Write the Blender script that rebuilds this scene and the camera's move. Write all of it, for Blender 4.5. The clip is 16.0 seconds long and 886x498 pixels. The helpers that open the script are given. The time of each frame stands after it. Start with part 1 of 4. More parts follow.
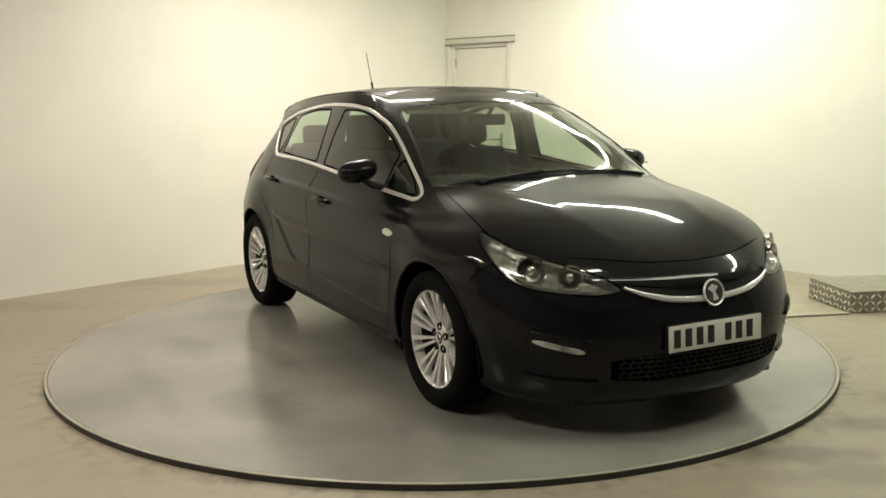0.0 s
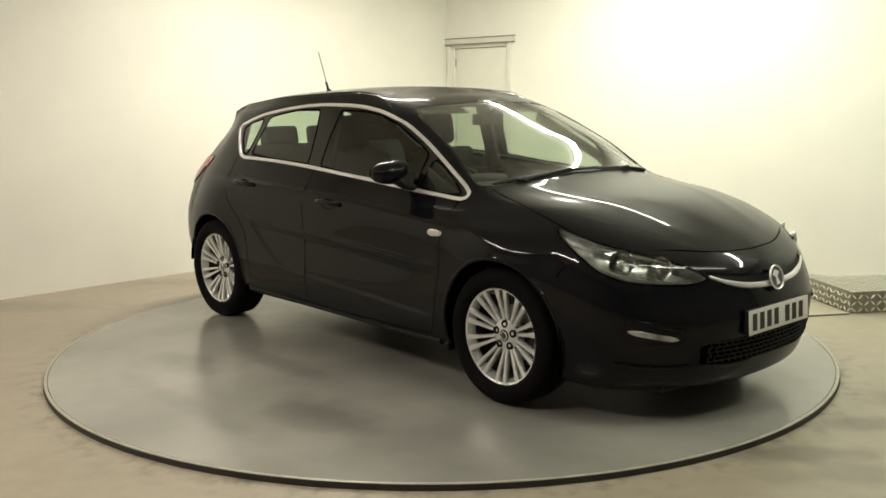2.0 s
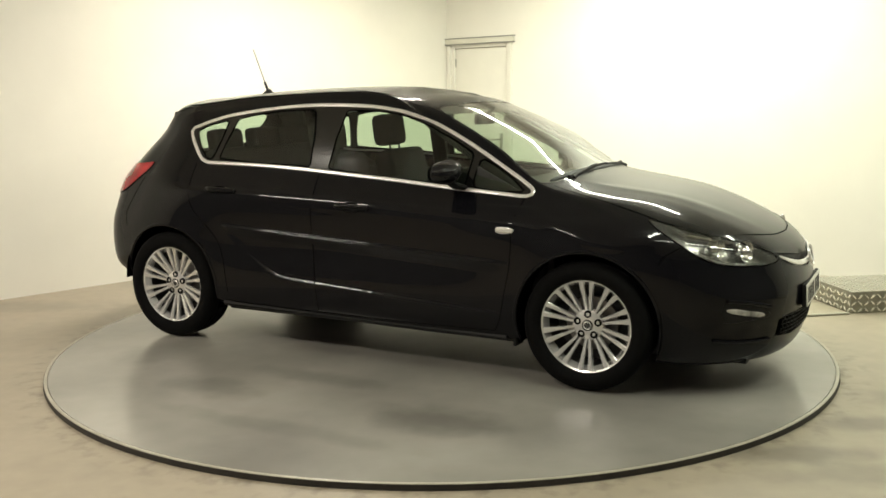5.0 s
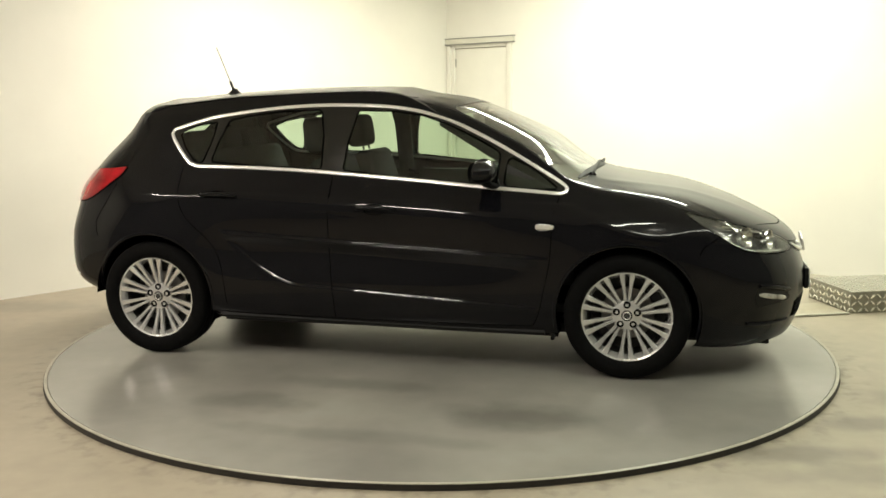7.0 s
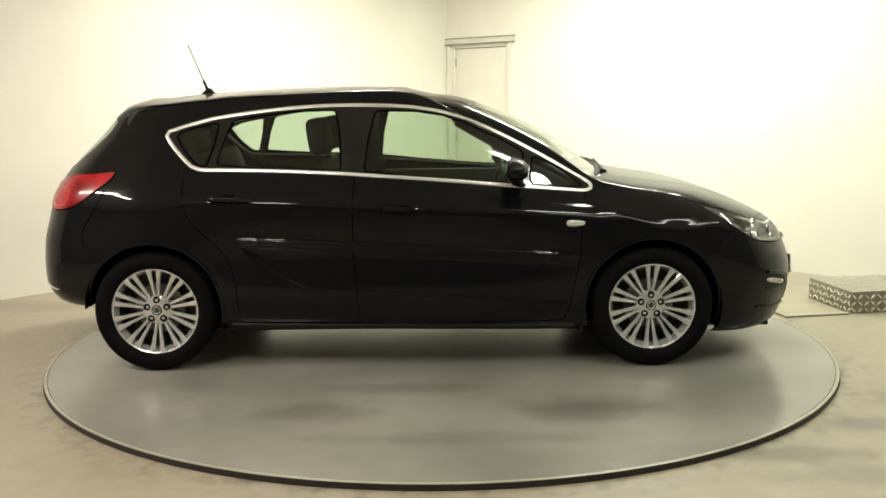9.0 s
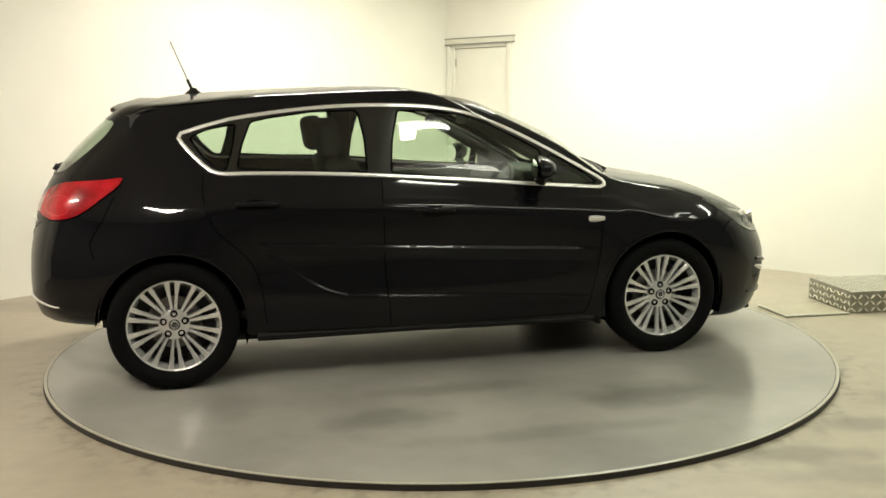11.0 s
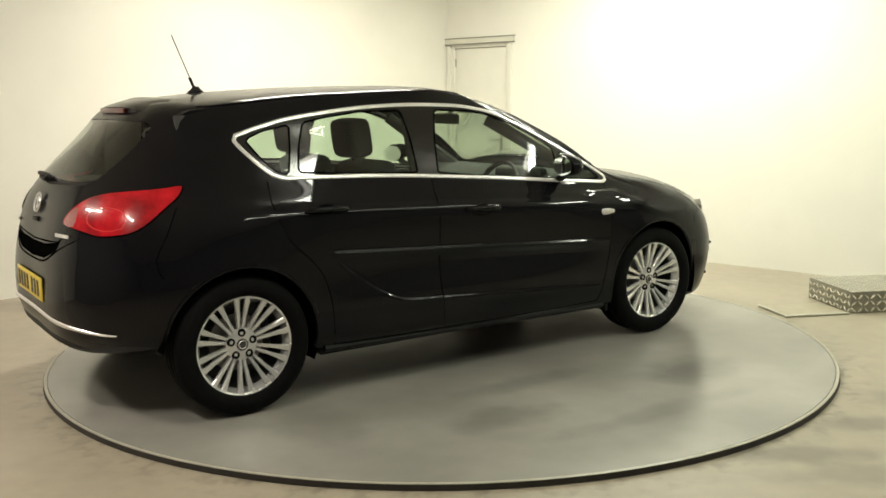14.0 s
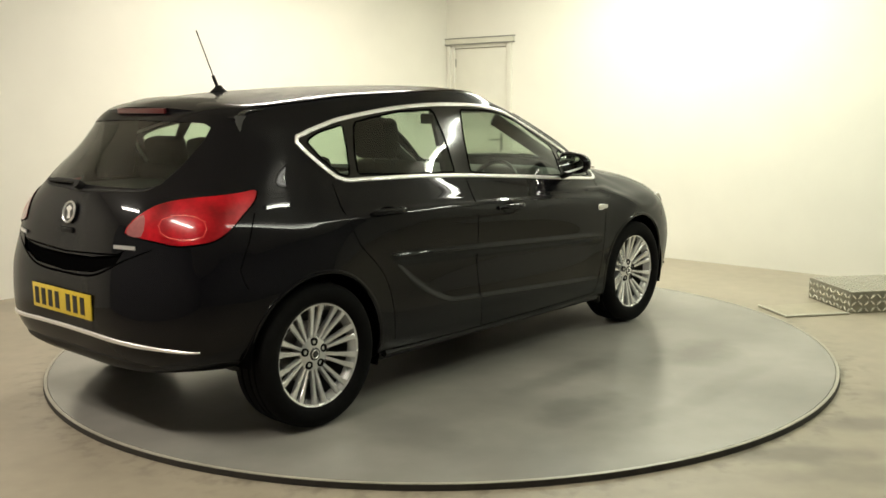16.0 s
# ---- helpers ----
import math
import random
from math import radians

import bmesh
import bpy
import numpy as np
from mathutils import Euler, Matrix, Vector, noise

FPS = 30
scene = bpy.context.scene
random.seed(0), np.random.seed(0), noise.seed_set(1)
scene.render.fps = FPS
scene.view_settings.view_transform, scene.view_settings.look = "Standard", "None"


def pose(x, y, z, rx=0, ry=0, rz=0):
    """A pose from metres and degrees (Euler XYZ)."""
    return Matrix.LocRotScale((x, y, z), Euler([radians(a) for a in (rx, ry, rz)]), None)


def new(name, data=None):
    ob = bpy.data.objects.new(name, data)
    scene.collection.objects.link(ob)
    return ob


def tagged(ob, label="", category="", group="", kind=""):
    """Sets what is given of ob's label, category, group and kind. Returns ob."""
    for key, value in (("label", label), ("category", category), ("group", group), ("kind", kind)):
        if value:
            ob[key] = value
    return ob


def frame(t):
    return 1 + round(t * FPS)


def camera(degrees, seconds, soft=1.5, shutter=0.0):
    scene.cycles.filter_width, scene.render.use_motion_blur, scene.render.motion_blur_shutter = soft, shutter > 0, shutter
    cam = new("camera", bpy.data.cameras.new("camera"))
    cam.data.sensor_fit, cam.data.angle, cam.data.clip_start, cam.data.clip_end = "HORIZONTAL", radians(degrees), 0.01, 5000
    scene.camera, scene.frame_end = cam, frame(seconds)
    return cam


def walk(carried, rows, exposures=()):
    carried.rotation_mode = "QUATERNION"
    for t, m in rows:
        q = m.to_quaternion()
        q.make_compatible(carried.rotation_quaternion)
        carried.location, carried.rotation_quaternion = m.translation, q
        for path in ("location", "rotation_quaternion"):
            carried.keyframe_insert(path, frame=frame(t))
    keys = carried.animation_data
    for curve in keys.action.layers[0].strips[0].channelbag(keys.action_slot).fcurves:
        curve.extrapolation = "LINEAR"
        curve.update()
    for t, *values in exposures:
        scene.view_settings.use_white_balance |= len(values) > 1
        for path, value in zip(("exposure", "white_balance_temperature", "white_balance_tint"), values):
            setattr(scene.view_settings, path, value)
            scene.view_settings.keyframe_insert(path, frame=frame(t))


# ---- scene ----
# ---- camera: it stands still on its mount ----
TABLE_TOP = 0.03
cam = camera(49.43, 16.0, soft=1.6)
CAM_EYE = Vector((0.0, -5.735, 1.447 + TABLE_TOP))
CAM_POSE = Matrix.Translation(CAM_EYE) @ Matrix.Rotation(radians(-0.145), 4, "Z") @ Matrix.Rotation(radians(90 - 8.886), 4, "X") @ Matrix.Rotation(radians(-0.607), 4, "Z")
walk(cam, [(0, CAM_POSE), (16, CAM_POSE)], [(0, -0.23), (3, -0.02), (6.5, 0.18), (9, 0.20), (12.5, 0.13), (16, -0.07)])

# ---- light ----
world = bpy.data.worlds.new("world")
scene.world = world
world.use_nodes = True
world.node_tree.nodes["Background"].inputs[0].default_value = (0.9, 0.95, 1.0, 1)
world.node_tree.nodes["Background"].inputs[1].default_value = 0.05
# ---- materials ----
def material(name, color=(0.8, 0.8, 0.8), rough=0.5, metal=0.0, coat=0.0, grain=0.0, grain_scale=40.0, stain=0.0, stain_scale=1.5, stain_color=None, bump=0.0, bump_scale=60.0, rough_vary=0.0, spec=0.5, stain_span=(0.42, 0.68), stain_detail=6.0, spots=(), ring=None):
    """A surface with colour grain, larger stains, uneven gloss and fine relief, at real-world size."""
    m = bpy.data.materials.new(name)
    m.use_nodes = True
    nt = m.node_tree
    b = nt.nodes["Principled BSDF"]
    b.inputs["Base Color"].default_value = (*color, 1)
    b.inputs["Roughness"].default_value, b.inputs["Metallic"].default_value = rough, metal
    b.inputs["Coat Weight"].default_value, b.inputs["Coat Roughness"].default_value = coat, 0.028
    b.inputs["Specular IOR Level"].default_value = spec
    if not (grain or stain or bump or rough_vary):
        return m
    tc = nt.nodes.new("ShaderNodeTexCoord")

    def noise_node(scale, detail=4.0):
        n = nt.nodes.new("ShaderNodeTexNoise")
        n.inputs["Scale"].default_value, n.inputs["Detail"].default_value = scale, detail
        nt.links.new(tc.outputs["Object"], n.inputs["Vector"])
        return n

    col = None
    if stain:
        n, r, mix = noise_node(stain_scale, stain_detail), nt.nodes.new("ShaderNodeValToRGB"), nt.nodes.new("ShaderNodeMix")
        r.color_ramp.elements[0].position, r.color_ramp.elements[1].position = stain_span
        mix.data_type = "RGBA"
        mix.inputs[6].default_value = (*color, 1)
        mix.inputs[7].default_value = (*(stain_color or tuple(c * (1 - stain) for c in color)), 1)
        nt.links.new(n.outputs["Fac"], r.inputs["Fac"])
        nt.links.new(r.outputs["Color"], mix.inputs[0])
        col = mix.outputs[2]
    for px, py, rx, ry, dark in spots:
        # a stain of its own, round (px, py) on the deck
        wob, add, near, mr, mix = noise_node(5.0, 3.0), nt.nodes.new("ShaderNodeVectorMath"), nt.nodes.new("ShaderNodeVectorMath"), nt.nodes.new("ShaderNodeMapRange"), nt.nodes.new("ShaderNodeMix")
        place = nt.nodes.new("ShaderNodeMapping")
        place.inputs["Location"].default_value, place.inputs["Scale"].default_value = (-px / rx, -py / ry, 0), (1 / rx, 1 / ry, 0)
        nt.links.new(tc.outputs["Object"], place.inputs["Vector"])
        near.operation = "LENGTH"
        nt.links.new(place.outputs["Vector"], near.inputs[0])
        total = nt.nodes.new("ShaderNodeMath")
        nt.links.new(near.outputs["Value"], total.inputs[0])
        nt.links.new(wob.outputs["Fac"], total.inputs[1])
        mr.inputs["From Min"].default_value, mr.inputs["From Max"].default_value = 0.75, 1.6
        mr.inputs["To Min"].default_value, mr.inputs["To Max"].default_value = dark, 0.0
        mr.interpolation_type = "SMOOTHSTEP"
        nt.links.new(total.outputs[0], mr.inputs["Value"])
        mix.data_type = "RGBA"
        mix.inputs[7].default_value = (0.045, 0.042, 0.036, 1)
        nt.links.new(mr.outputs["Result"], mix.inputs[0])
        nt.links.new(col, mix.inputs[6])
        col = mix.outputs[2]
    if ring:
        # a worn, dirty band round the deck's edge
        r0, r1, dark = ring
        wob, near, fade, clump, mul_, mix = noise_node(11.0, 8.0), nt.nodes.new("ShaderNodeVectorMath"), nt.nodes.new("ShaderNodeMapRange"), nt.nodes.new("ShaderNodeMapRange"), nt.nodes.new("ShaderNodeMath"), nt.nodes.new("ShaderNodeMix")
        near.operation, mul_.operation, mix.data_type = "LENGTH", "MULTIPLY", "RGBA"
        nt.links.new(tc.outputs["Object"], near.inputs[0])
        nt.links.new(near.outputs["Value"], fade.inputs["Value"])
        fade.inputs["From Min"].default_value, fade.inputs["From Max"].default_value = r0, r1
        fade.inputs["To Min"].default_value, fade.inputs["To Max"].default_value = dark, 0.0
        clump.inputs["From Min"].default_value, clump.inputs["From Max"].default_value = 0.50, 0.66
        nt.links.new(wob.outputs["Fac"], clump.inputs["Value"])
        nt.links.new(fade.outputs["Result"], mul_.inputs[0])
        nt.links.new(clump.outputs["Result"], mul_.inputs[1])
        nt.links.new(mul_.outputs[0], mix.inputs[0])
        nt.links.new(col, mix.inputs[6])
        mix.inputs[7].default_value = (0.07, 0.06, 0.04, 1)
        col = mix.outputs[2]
    if grain:
        n, mr, mul = noise_node(grain_scale), nt.nodes.new("ShaderNodeMapRange"), nt.nodes.new("ShaderNodeVectorMath")
        mul.operation = "SCALE"
        mr.inputs["From Min"].default_value, mr.inputs["From Max"].default_value = 0.1, 0.9
        mr.inputs["To Min"].default_value, mr.inputs["To Max"].default_value = 1 - 2 * grain, 1 + 2 * grain
        nt.links.new(n.outputs["Fac"], mr.inputs["Value"])
        nt.links.new(mr.outputs["Result"], mul.inputs["Scale"])
        if col:
            nt.links.new(col, mul.inputs[0])
        else:
            mul.inputs[0].default_value = color
        col = mul.outputs[0]
    if col:
        nt.links.new(col, b.inputs["Base Color"])
    if rough_vary:
        n, mr = noise_node(stain_scale * 2.3, min(stain_detail, 3.0)), nt.nodes.new("ShaderNodeMapRange")
        mr.inputs["From Min"].default_value, mr.inputs["From Max"].default_value = 0.1, 0.9
        mr.inputs["To Min"].default_value, mr.inputs["To Max"].default_value = max(0.02, rough - rough_vary), rough + rough_vary
        nt.links.new(n.outputs["Fac"], mr.inputs["Value"])
        nt.links.new(mr.outputs["Result"], b.inputs["Roughness"])
    if bump:
        n, bp = noise_node(bump_scale), nt.nodes.new("ShaderNodeBump")
        bp.inputs["Strength"].default_value, bp.inputs["Distance"].default_value = bump, 0.004
        nt.links.new(n.outputs["Fac"], bp.inputs["Height"])
        nt.links.new(bp.outputs["Normal"], b.inputs["Normal"])
    return m


def pane_material(name, tint, gloss_rough=0.015, edge=4.5, least=0.05):
    """A thin sheet of tinted glass: it lets tinted light through and mirrors by Fresnel."""
    m = bpy.data.materials.new(name)
    m.use_nodes = True
    nt = m.node_tree
    nt.nodes.remove(nt.nodes["Principled BSDF"])
    clear, gloss, mix, face, power, span = (nt.nodes.new("ShaderNode" + k) for k in ("BsdfTransparent", "BsdfGlossy", "MixShader", "LayerWeight", "Math", "MapRange"))
    clear.inputs["Color"].default_value = (*tint, 1)
    gloss.inputs["Roughness"].default_value = gloss_rough
    power.operation = "POWER"
    power.inputs[1].default_value = edge
    span.inputs["To Min"].default_value, span.inputs["To Max"].default_value = least, 0.95
    face.inputs["Blend"].default_value = 0.5
    nt.links.new(face.outputs["Facing"], power.inputs[0])
    nt.links.new(power.outputs[0], span.inputs["Value"])
    nt.links.new(span.outputs["Result"], mix.inputs[0])
    nt.links.new(clear.outputs[0], mix.inputs[1])
    nt.links.new(gloss.outputs[0], mix.inputs[2])
    nt.links.new(mix.outputs[0], nt.nodes["Material Output"].inputs["Surface"])
    return m


def glow(name, color, strength):
    m = bpy.data.materials.new(name)
    m.use_nodes = True
    b = m.node_tree.nodes["Principled BSDF"]
    b.inputs["Emission Color"].default_value, b.inputs["Emission Strength"].default_value = (*color, 1), strength
    return m


WALL = material("wall_paint", (0.84, 0.828, 0.755), 0.55, grain=0.015, grain_scale=3, stain=0.05, stain_scale=0.6, bump=0.08, bump_scale=25)
DARK_WALL = material("dark_grey_wall", (0.21, 0.212, 0.215), 0.8, grain=0.05, grain_scale=4)
CEILING = material("ceiling_paint", (0.80, 0.79, 0.74), 0.8, grain=0.02, grain_scale=5)
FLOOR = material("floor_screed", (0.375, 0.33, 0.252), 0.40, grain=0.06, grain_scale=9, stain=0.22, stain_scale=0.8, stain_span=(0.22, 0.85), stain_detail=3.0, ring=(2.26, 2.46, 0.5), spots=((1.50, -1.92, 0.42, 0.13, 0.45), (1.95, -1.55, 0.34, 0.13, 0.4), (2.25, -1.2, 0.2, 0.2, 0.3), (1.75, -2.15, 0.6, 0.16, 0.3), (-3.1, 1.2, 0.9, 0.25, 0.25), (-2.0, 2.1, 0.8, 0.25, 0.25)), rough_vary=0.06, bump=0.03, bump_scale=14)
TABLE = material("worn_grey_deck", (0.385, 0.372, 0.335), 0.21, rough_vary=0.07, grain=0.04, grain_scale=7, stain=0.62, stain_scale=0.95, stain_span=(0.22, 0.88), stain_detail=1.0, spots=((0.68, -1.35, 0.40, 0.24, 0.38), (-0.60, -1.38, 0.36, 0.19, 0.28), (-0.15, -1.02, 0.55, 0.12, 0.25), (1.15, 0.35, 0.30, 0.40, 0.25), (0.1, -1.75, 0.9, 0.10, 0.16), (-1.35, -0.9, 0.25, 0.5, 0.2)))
TABLE_EDGE = material("dark_steel_edge", (0.022, 0.019, 0.015), 0.6, grain=0.3, grain_scale=12)
TABLE_LIP = material("worn_bright_lip", (0.40, 0.38, 0.31), 0.3, grain=0.1, grain_scale=14)
DOOR = material("door_paint", (0.76, 0.752, 0.675), 0.45, grain=0.02, grain_scale=6)
FRAME = material("frame_paint", (0.68, 0.67, 0.58), 0.5, grain=0.03, grain_scale=9)
STEEL = material("door_furniture_steel", (0.35, 0.35, 0.33), 0.35, metal=1.0, grain=0.05)
TREAD_BAR = material("bright_tread_bar", (0.80, 0.79, 0.72), 0.25, metal=0.8)
TREAD = material("aluminium_tread_plate", (0.24, 0.23, 0.18), 0.42, metal=0.6, grain=0.12, grain_scale=25, rough_vary=0.1)
PAINT = material("black_car_paint", (0.0042, 0.0041, 0.0054), 0.3, coat=0.5, grain=0.1, grain_scale=400, spec=0.02)
PIANO = material("gloss_black_pillar", (0.006, 0.006, 0.006), 0.12, coat=0.3)
PLASTIC = material("black_plastic", (0.006, 0.006, 0.006), 0.55, spec=0.25, grain=0.15, grain_scale=80, bump=0.1, bump_scale=200)
CABIN = material("cabin_trim", (0.028, 0.028, 0.027), 0.7, grain=0.15, grain_scale=60, bump=0.15, bump_scale=150)
SEAT = material("seat_cloth", (0.022, 0.022, 0.024), 0.9, grain=0.25, grain_scale=90, bump=0.3, bump_scale=220)
HEADLINER = material("headliner_cloth", (0.30, 0.295, 0.27), 0.95, grain=0.05, grain_scale=60)
GAP = material("panel_gap_dark", (0.002, 0.002, 0.002), 0.9, spec=0.0)
CHROME = material("chrome_trim", (0.93, 0.92, 0.92), 0.28, metal=0.75, grain=0.02, grain_scale=30)
ALLOY = material("silver_alloy", (0.78, 0.78, 0.775), 0.24, metal=0.7, grain=0.05, grain_scale=30, rough_vary=0.08)
ALLOY_IN = material("dark_barrel_metal", (0.035, 0.035, 0.033), 0.5, metal=0.5, grain=0.2, grain_scale=20)
RUBBER = material("tyre_rubber", (0.0035, 0.0035, 0.0035), 0.8, spec=0.1, grain=0.2, grain_scale=50, bump=0.2, bump_scale=120)
DISC = material("brake_disc_iron", (0.22, 0.21, 0.20), 0.4, metal=0.9, grain=0.15, grain_scale=20)
GLASS = pane_material("green_tinted_glass", (0.70, 0.80, 0.70), edge=3.6, least=0.07)
SCREEN = pane_material("windscreen_glass", (0.76, 0.84, 0.77), 0.03, edge=3.0, least=0.09)
LENS = pane_material("clear_lamp_lens", (0.86, 0.88, 0.86), 0.03)
RED = material("red_lamp_lens", (0.44, 0.004, 0.011), 0.25, coat=0.5, grain=0.25, grain_scale=28, stain=0.65, stain_scale=7, stain_detail=2.0, spec=0.2)
PINK = material("pale_reversing_lens", (0.30, 0.10, 0.10), 0.15, coat=1.0, grain=0.1, grain_scale=60)
WHITE_PLATE = material("white_reflective_plate", (0.72, 0.71, 0.66), 0.35, grain=0.03, grain_scale=30)
YELLOW_PLATE = material("yellow_reflective_plate", (0.68, 0.50, 0.04), 0.35, grain=0.04, grain_scale=30)
INK = material("plate_ink", (0.01, 0.01, 0.01), 0.5)
REFLECTOR = material("lamp_reflector", (0.72, 0.72, 0.72), 0.12, metal=1.0)
BEZEL = material("lamp_bezel_grey", (0.10, 0.10, 0.10), 0.25, metal=0.6, grain=0.1)
LAMP_INNER = material("lamp_inner_silver", (0.60, 0.60, 0.59), 0.25, metal=0.8, grain=0.25, grain_scale=30, stain=0.6, stain_scale=14)
MIRROR = material("mirror_glass", (0.8, 0.82, 0.82), 0.02, metal=1.0)
TUBE = glow("fluorescent_tube", (1.0, 0.97, 0.86), 9.0)
HOUSING = material("lamp_housing_white", (0.75, 0.75, 0.72), 0.4)


# ---- builders ----
def mesh_from(name, bm, mat, smooth=True, angle=38):
    me = bpy.data.meshes.new(name)
    bmesh.ops.recalc_face_normals(bm, faces=bm.faces)
    for f in bm.faces:
        f.smooth = smooth
    for e in bm.edges:
        if len(e.link_faces) == 2 and e.calc_face_angle(0) > radians(angle):
            e.smooth = False
    bm.to_mesh(me)
    bm.free()
    me.materials.append(mat)
    return me


def part(name, bm, mat, parent, label="", smooth=True, angle=38):
    """Links a bmesh as one mesh object under a thing or a part."""
    ob = new(name, mesh_from(name, bm, mat, smooth, angle))
    ob.parent = parent
    return tagged(ob, label)


def thing(name, label, category, group="", kind=""):
    return tagged(new(name), label, category, group, kind)


def solid(name, bm, mat, label="", category="", group="", kind="", smooth=True):
    return tagged(new(name, mesh_from(name, bm, mat, smooth)), label, category, group, kind)


def box(size, at=(0, 0, 0), bevel=0.0, turn=None, bm=None, segments=2):
    tmp = bmesh.new()
    bmesh.ops.create_cube(tmp, size=1.0, matrix=Matrix.Diagonal((*size, 1)))
    if bevel:
        bmesh.ops.bevel(tmp, geom=list(tmp.edges), offset=bevel, segments=segments, affect="EDGES", profile=0.6)
    bmesh.ops.transform(tmp, matrix=Matrix.Translation(at) @ (turn or Matrix()), verts=tmp.verts)
    return merge(bm, tmp)


def merge(bm, tmp):
    if bm is None:
        return tmp
    me = bpy.data.meshes.new("tmp")
    tmp.to_mesh(me)
    tmp.free()
    bm.from_mesh(me)
    bpy.data.meshes.remove(me)
    return bm


def lathe(profile, segments=48, axis="Y", bm=None):
    """A ring or disc from a profile of (radius, along the axis)."""
    tmp = bmesh.new()
    rings = []
    for r, h in profile:
        ring = []
        for i in range(segments):
            a = 2 * math.pi * i / segments
            c, s = r * math.cos(a), r * math.sin(a)
            ring.append(tmp.verts.new((c, h, s) if axis == "Y" else (c, s, h) if axis == "Z" else (h, c, s)))
        rings.append(ring)
    for a, b in zip(rings, rings[1:]):
        for i in range(segments):
            j = (i + 1) % segments
            tmp.faces.new((a[i], a[j], b[j], b[i]))
    bmesh.ops.remove_doubles(tmp, verts=tmp.verts, dist=1e-6)
    return merge(bm, tmp)


def tube(points, radius, closed=False, sides=8, ends=1.0, squash=None, bm=None):
    """A round rod along points; squash: (normals, factor) flattens it along those directions; ends: how far it thins at its ends."""
    tmp = bmesh.new()
    pts = [Vector(p) for p in points]
    n = len(pts)
    rings = []
    side = None
    for i, p in enumerate(pts):
        a = pts[(i - 1) % n] if (closed or i > 0) else p
        b = pts[(i + 1) % n] if (closed or i < n - 1) else p
        d = (b - a).normalized()
        if squash is not None:
            up = Vector(squash[0][i])
        else:
            up = side if side is not None else (Vector((0, 0, 1)) if abs(d.z) < 0.9 else Vector((1, 0, 0)))
        w = d.cross(up).normalized()
        up = w.cross(d).normalized()
        side = up
        k = 1.0 if closed or ends == 1.0 else ends + (1 - ends) * min(1.0, min(i, n - 1 - i) / max(1, 0.15 * n))
        f = squash[1] if squash is not None else 1.0
        rings.append([tmp.verts.new(p + k * radius * (math.cos(2 * math.pi * j / sides) * w + f * math.sin(2 * math.pi * j / sides) * up)) for j in range(sides)])
    for i in range(n if closed else n - 1):
        a, b = rings[i], rings[(i + 1) % n]
        for j in range(sides):
            k = (j + 1) % sides
            tmp.faces.new((a[j], a[k], b[k], b[j]))
    if not closed:
        tmp.faces.new(rings[0])
        tmp.faces.new(list(reversed(rings[-1])))
    return merge(bm, tmp)


def smooth_line(points, step=0.02, closed=False):
    """A curve through the given points, resampled."""
    p = np.array(points, float)
    n = len(p)
    out = []
    for i in range(n if closed else n - 1):
        q = [p[(i + k) % n] if closed else p[min(max(i + k, 0), n - 1)] for k in (-1, 0, 1, 2)]
        m = max(2, int(np.linalg.norm(q[2] - q[1]) / step))
        for t in np.arange(m) / m:
            w = bend(np.array(t))
            out.append(sum(w[k] * q[k] for k in range(4)))
    if not closed:
        out.append(p[-1])
    return np.array(out)


def prism(outline, thickness, axis="Y", bevel=0.0):
    """A flat outline, given in the plane across the axis, with thickness; centred on that plane."""
    bm = bmesh.new()
    lo, hi = -thickness / 2, thickness / 2
    at = {"Y": lambda a, b, h: (a, h, b), "X": lambda a, b, h: (h, a, b), "Z": lambda a, b, h: (a, b, h)}[axis]
    va = [bm.verts.new(at(a, b, lo)) for a, b in outline]
    vb = [bm.verts.new(at(a, b, hi)) for a, b in outline]
    bm.faces.new(va)
    bm.faces.new(list(reversed(vb)))
    for i in range(len(va)):
        j = (i + 1) % len(va)
        bm.faces.new((va[i], vb[i], vb[j], va[j]))
    if bevel:
        bmesh.ops.bevel(bm, geom=list(bm.edges), offset=bevel, segments=2, affect="EDGES", profile=0.6)
    return bm


# ---- the room ----
CORNER = Vector((0.09, 4.81, 0))
ALONG_L = Vector((-0.714, -0.700, 0)).normalized()
ALONG_R = Vector((0.7487, -0.6629, 0)).normalized()
WALL_LEN, HEIGHT, THICK = 9.4, 3.0, 0.2
FAR_L, FAR_R = CORNER + WALL_LEN * ALONG_L, CORNER + WALL_LEN * ALONG_R
NEAR = FAR_L + WALL_LEN * ALONG_R


